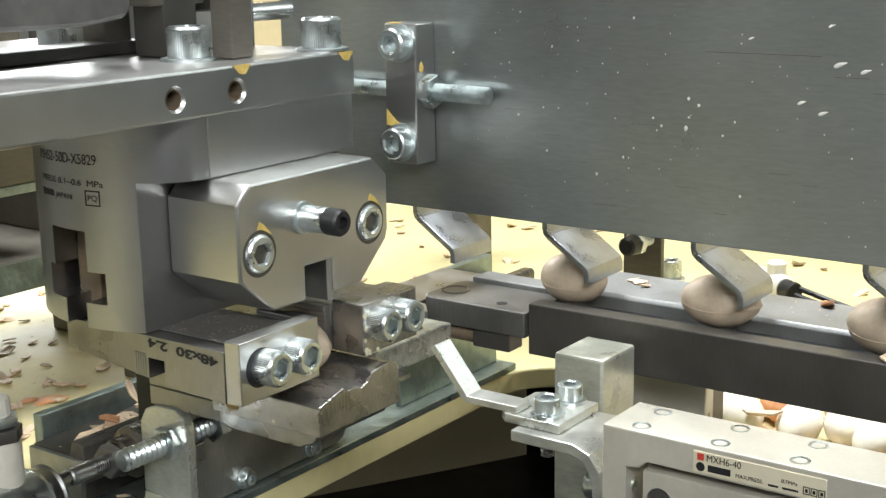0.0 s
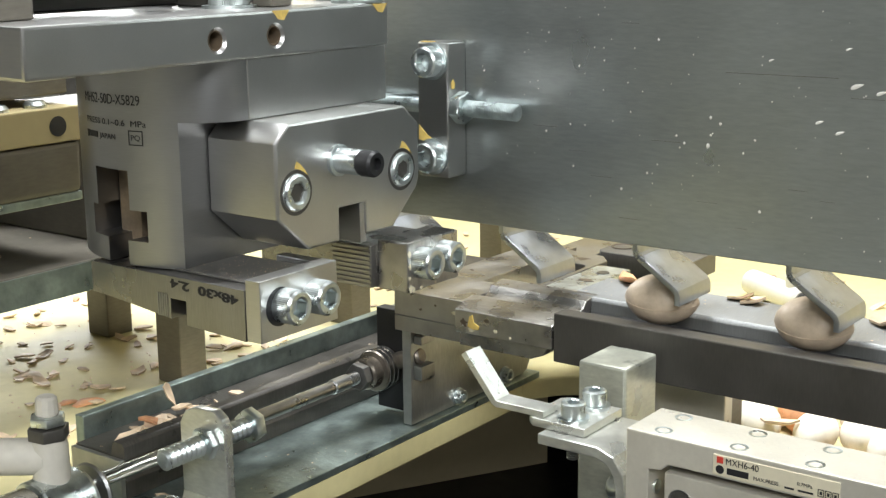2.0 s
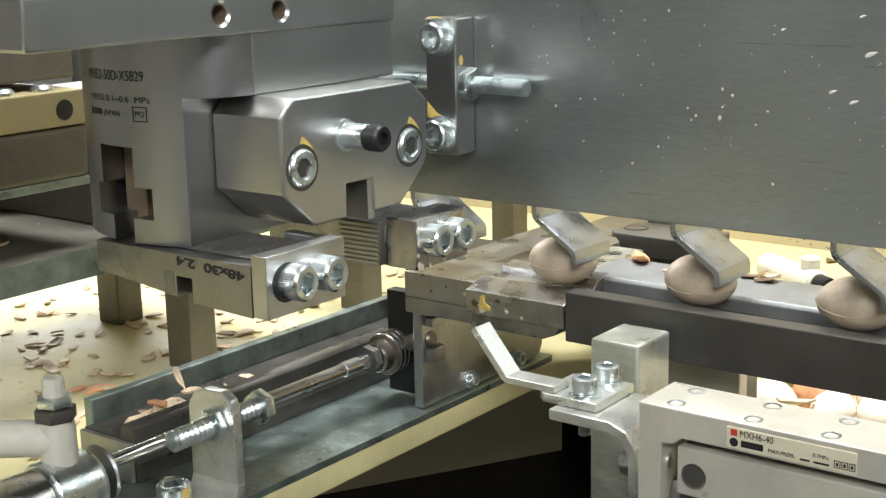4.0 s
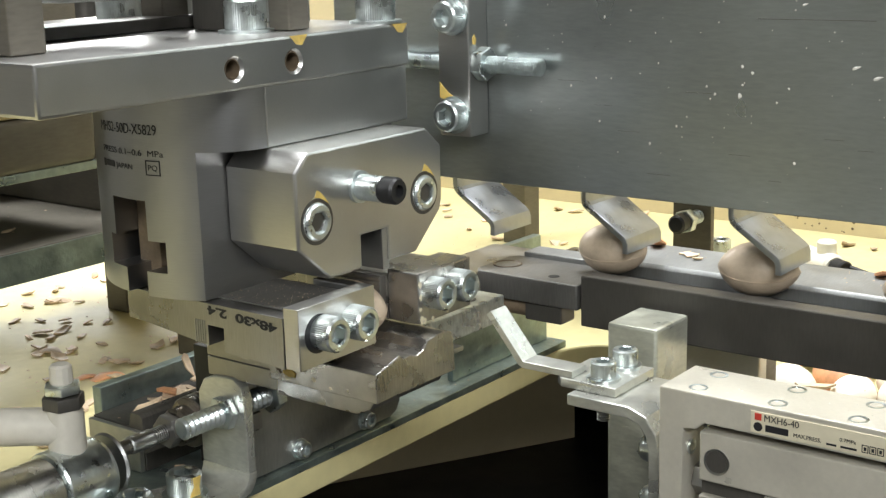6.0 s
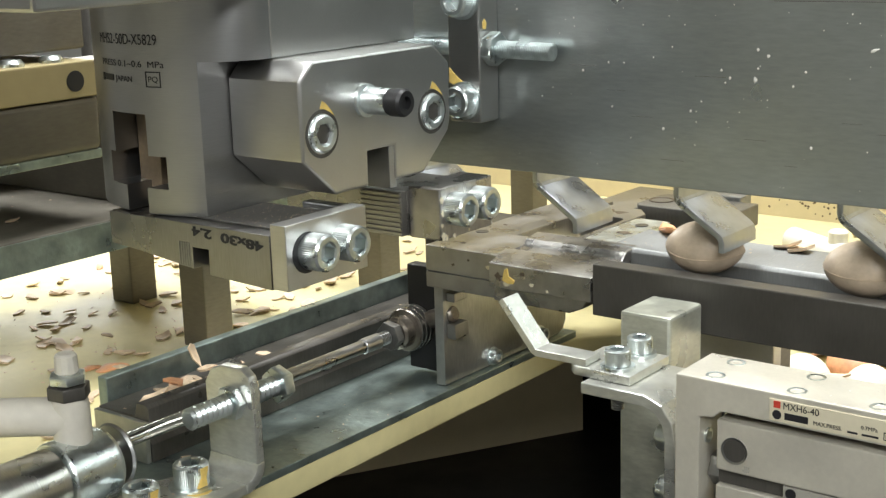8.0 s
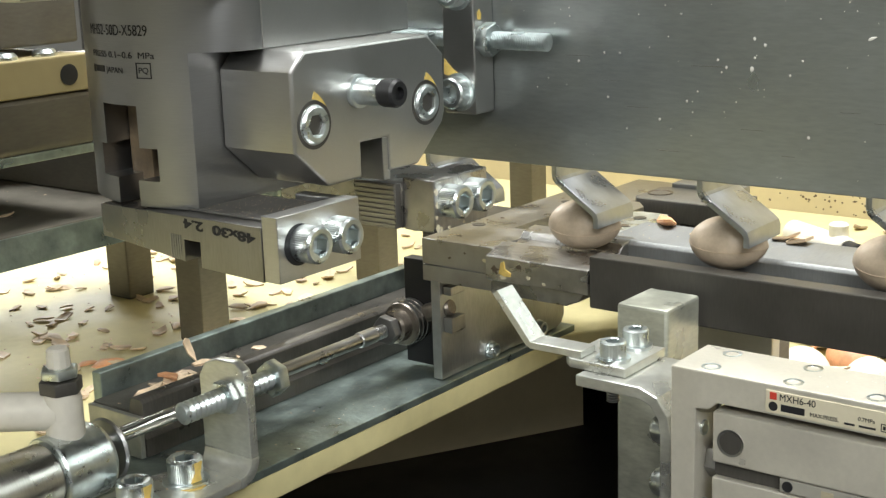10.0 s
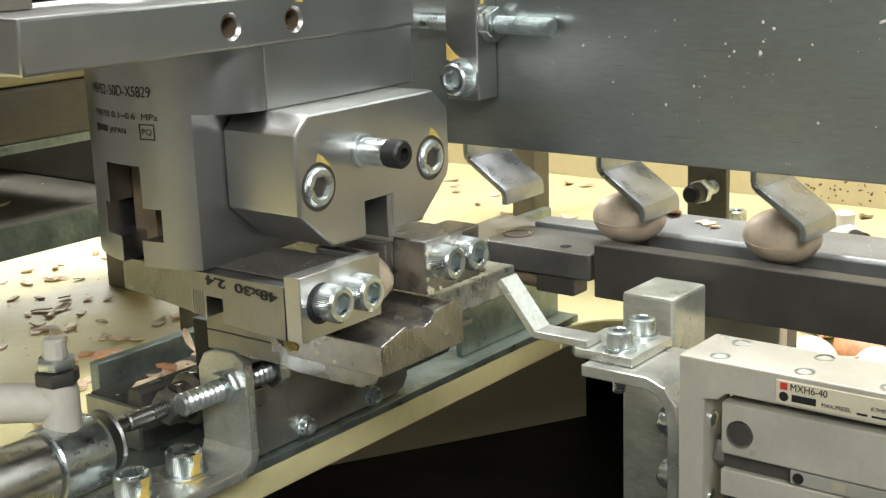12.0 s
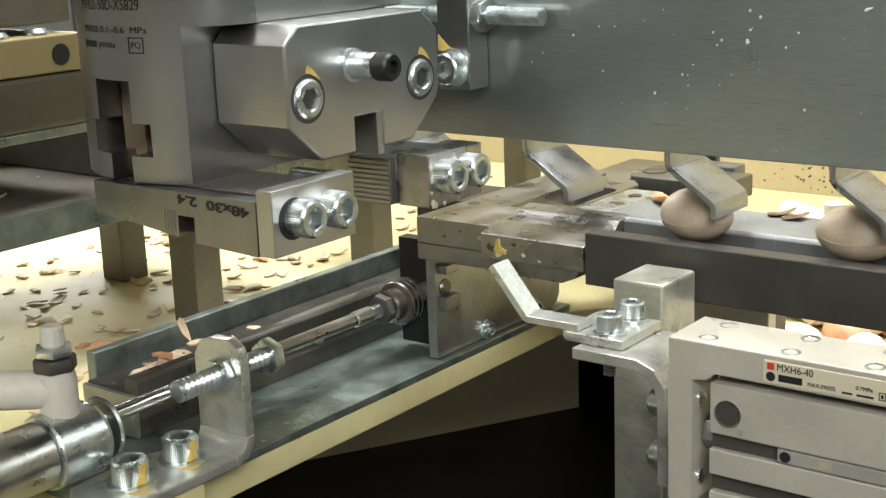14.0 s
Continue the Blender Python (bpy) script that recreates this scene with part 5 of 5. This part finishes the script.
def kernels():
    rng = random.Random(4)
    mesh = mesh_of("kernel", nut_bm(9), KERNEL, smooth=60)
    skin = mesh_of("kernel_skin", nut_bm(8), FRAG_O, smooth=60)
    for x, y, k in ((0, 90, 1), (9, 105, 0), (20, 90, 1), (33, 97, 1), (45, 90, 1), (27, 112, 1), (47, 108, 0), (60, 98, 1), (76, 94, 1), (64, 114, 1), (90, 106, 1), (40, 140, 1), (58, 150, 0), (72, 138, 1), (92, 150, 1), (30, 165, 1), (110, 145, 0), (50, 180, 1), (85, 175, 1), (128, 160, 1), (-12, 132, 1), (-2, 139, 1), (7, 130, 1), (2, 150, 1), (14, 142, 0), (22, 134, 1), (-20, 138, 1)):
        s = 0.9
        ob = new("kernel", mesh if k else skin)
        ob.matrix_basis = pose(x * MM, y * MM, (52 + 7.2 * s) * MM, rng.uniform(-20, 20), rng.uniform(-10, 10), rng.uniform(0, 360)) @ Matrix.Scale(s, 4)
        tagged(ob, "pale shelled nut kernel lying on the table" if k else "orange-skinned nut kernel lying on the table", "nut kernel", "shelled kernels")


kernels()

# ---- what moves ----
HOOK_STEPS = [(0, -20.9), (0.5, -31.6), (0.8, -36.4), (1.0, -37.1), (1.6, -37.2), (2.0, -45.7), (2.5, -57.3), (3.0, -68.9), (3.5, -80.4), (3.8, -83.6), (4.0, -84.0), (4.5, -84.2), (5.0, -94.5), (5.5, -106.2), (6.0, -118.4),
              (6.5, -129.0), (6.8, -131.0), (7.0, -131.3), (7.6, -131.5), (8.0, -139.0), (8.5, -150.8), (9.0, -162.4), (9.5, -174.0), (9.8, -177.2), (10.0, -177.6), (10.5, -177.8), (11.0, -187.2), (11.5, -199.0),
              (12.0, -210.6), (12.5, -221.6), (12.8, -224.0), (13.0, -224.2), (13.6, -224.4), (14.0, -232.5)]
PITCH = 46.5
BACK = 91.4
SHUTTLE_STEPS = [(0, 0), (0.94, 0), (1.0, 2), (1.1, 8), (1.2, 18), (1.3, 31), (1.4, 45), (1.5, 60), (1.6, 74), (1.7, 86), (1.8, BACK), (4.02, BACK), (4.1, 84), (4.2, 66), (4.3, 48), (4.4, 31), (4.5, 16), (4.6, 5), (4.68, 0),
                 (6.98, 0), (7.05, 2.5), (7.15, 11), (7.25, 24), (7.35, 38), (7.45, 53), (7.55, 68), (7.65, 81), (7.75, 89), (7.82, BACK), (10.05, BACK), (10.1, 86), (10.2, 69), (10.3, 51), (10.4, 34), (10.5, 19), (10.6, 7), (10.68, 0),
                 (12.96, 0), (13.03, 2), (13.1, 7), (13.2, 18), (13.3, 32), (13.4, 47), (13.5, 62), (13.6, 75), (13.7, 86), (13.8, BACK), (14, BACK)]
PUSH_STEPS = [(0, 0), (4.7, 0), (4.8, -7), (4.9, -18), (5.0, -30), (5.1, -37), (5.2, -40), (5.4, -40), (5.5, -27.5), (5.6, -11.5), (5.7, -2), (5.77, 0), (10.72, 0), (10.8, -6), (10.9, -18), (11.0, -30), (11.1, -37), (11.2, -39.5), (11.28, -40),
              (11.43, -40), (11.5, -32), (11.6, -15.5), (11.7, -4), (11.78, 0), (14, 0)]
LIFT_STEPS = [(0, -17.3), (0.84, -17.3), (0.9, -11), (0.96, -4), (1.0, -1.8), (1.06, 0), (5.22, 0), (5.3, -5.5), (5.4, -13), (5.5, -15.4), (5.58, -17.3), (6.84, -17.3), (6.9, -9), (6.97, -2.8), (7.0, -1.5), (7.05, 0), (11.3, 0), (11.36, -5.5), (11.43, -11), (11.5, -13.8), (11.58, -17.3), (12.82, -17.3),
              (12.9, -10), (12.96, -5), (13.0, -3.0), (13.06, 0), (14, 0)]
REAR_STEPS = [(0, 32), (2.1, 32), (2.25, 14), (2.4, 0), (3.12, 0), (3.3, 32), (8.1, 32), (8.25, 14), (8.4, 0), (9.12, 0), (9.3, 32), (14, 32)]
GRIP_STEPS = [(0, 5.5), (1.1, 5.5), (1.15, 3.2), (1.22, 0), (5.5, 0), (5.6, 2.0), (5.72, 5.5), (7.12, 5.5), (7.2, 3.2), (7.28, 0), (11.52, 0), (11.62, 2.0), (11.75, 5.5), (13.08, 5.5), (13.14, 3.2), (13.21, 0), (14, 0)]


def level(steps, t):
    for (a, u), (b, v) in zip(steps, steps[1:]):
        if a <= t <= b:
            return u + (v - u) * (t - a) / (b - a)
    return steps[-1][1]


def shifted(ob, steps, axis):
    """Rows that carry a thing from its rest along one axis."""
    rest = ob.matrix_basis.translation.copy()
    rows = []
    for t, d in steps:
        p = rest.copy()
        p[axis] += d * MM
        rows.append((t, pose(*p)))
    return rows


def hook_rows(k):
    rows = []
    times = sorted({t for t, _ in HOOK_STEPS} | {round(0.25 * i, 2) for i in range(57)})
    for t in times:
        x = level(HOOK_STEPS, t) + PITCH * k + 0.3
        z = 110.5
        if x < -104:
            z += (-104 - x) * 1.2
            x = -104 + (x + 104) * 0.3
        rows.append((t, pose(x * MM, 36 * MM, z * MM)))
    return rows


def nut_place(k, t):
    """A nut's place before its hook."""
    x = level(HOOK_STEPS, t) + PITCH * k - 9.4
    return x, 36.4, 110.4


TAKE = {0: 1.0, 1: 4.0, 2: 7.02, 3: 10.03, 4: 13.0}


def nut_rows(k):
    rows = []
    spin = (-8, 6, -4, 9, 3, -6, 5, -3, 4)[k % 9]
    lean = (26, 24, 30, 28, 22, 27, 25, 30, 24)[k % 9]
    base = sorted({t for t, _ in HOOK_STEPS} | {t for t, _ in SHUTTLE_STEPS} | {t for t, _ in PUSH_STEPS} | {t for t, _ in LIFT_STEPS} | {round(0.1 * i, 2) for i in range(141)})
    for t in base:
        take = TAKE.get(k, 99)
        rx, ry, rz = lean, 0, spin
        if k == -1:
            x, y, z = -58.0, -55.0, 108.8
        elif t < take:
            x, y, z = nut_place(k, t)
        else:
            x, y, z = nut_place(k, take)
        if k in (0, 2, 4) and t >= take:
            y = 36.4 + level(SHUTTLE_STEPS, t)
            gone = take + 0.66
            if t > gone:
                z += min(60, (t - gone) * 200)
                y = 36.4 + BACK + min(30, (t - gone) * 40)
        if k in (1, 3) and t >= take:
            y = 36.4 - BACK + level(SHUTTLE_STEPS, t)
            x = max(-58.0, min(x, -18 + level(PUSH_STEPS, t))) if t < take + 1.25 else -58.0
        if k == -1 or (k in (1, 3) and t >= take + 1.25):
            # squeezed between the jaws, lifted with them, then let go
            closed = -1 if k == -1 else take + 1.45
            free = 0.84 if k == -1 else take + 2.81
            x = -58.0 - 1.0 * max(0, min(1, (t - closed) / 0.5))
            y = -55.0
            if t > free:
                up = max(0, min(1, 1 + level(LIFT_STEPS, t) / 17.3))
                x, y, z = -59.0, -55.0, 108.8 + 17.3 * up
                drop = max(0, t - free - 0.29)
                y -= min(8, 70 * drop)
                z = max(-52.0, z - 4900 * drop * drop)
                ry = -90 * min(0.8, drop * 3)
        rows.append((t, pose(x * MM, y * MM, z * MM, rx, ry, rz)))
    return rows


def motions():
    walk(SHUTTLE, shifted(SHUTTLE, SHUTTLE_STEPS, 1))
    walk(PUSHER, shifted(PUSHER, PUSH_STEPS, 0))
    walk(REAR_GRIPPER, shifted(REAR_GRIPPER, REAR_STEPS, 2))
    walk(GRIPPER, shifted(GRIPPER, LIFT_STEPS, 2))
    walk(JAW_FRONT, [(t, pose(0, d * MM, 0)) for t, d in GRIP_STEPS])
    walk(JAW_BACK, [(t, pose(0, -d * MM, 0)) for t, d in GRIP_STEPS])
    first = hook()
    hooks = [first] + [copy_thing(first, pose(0, 0, 0)) for _ in range(9)]
    for k, h in enumerate(hooks):
        walk(h, hook_rows(k - 1))
    for k in range(-1, 9):
        walk(nut(k), nut_rows(k))


motions()
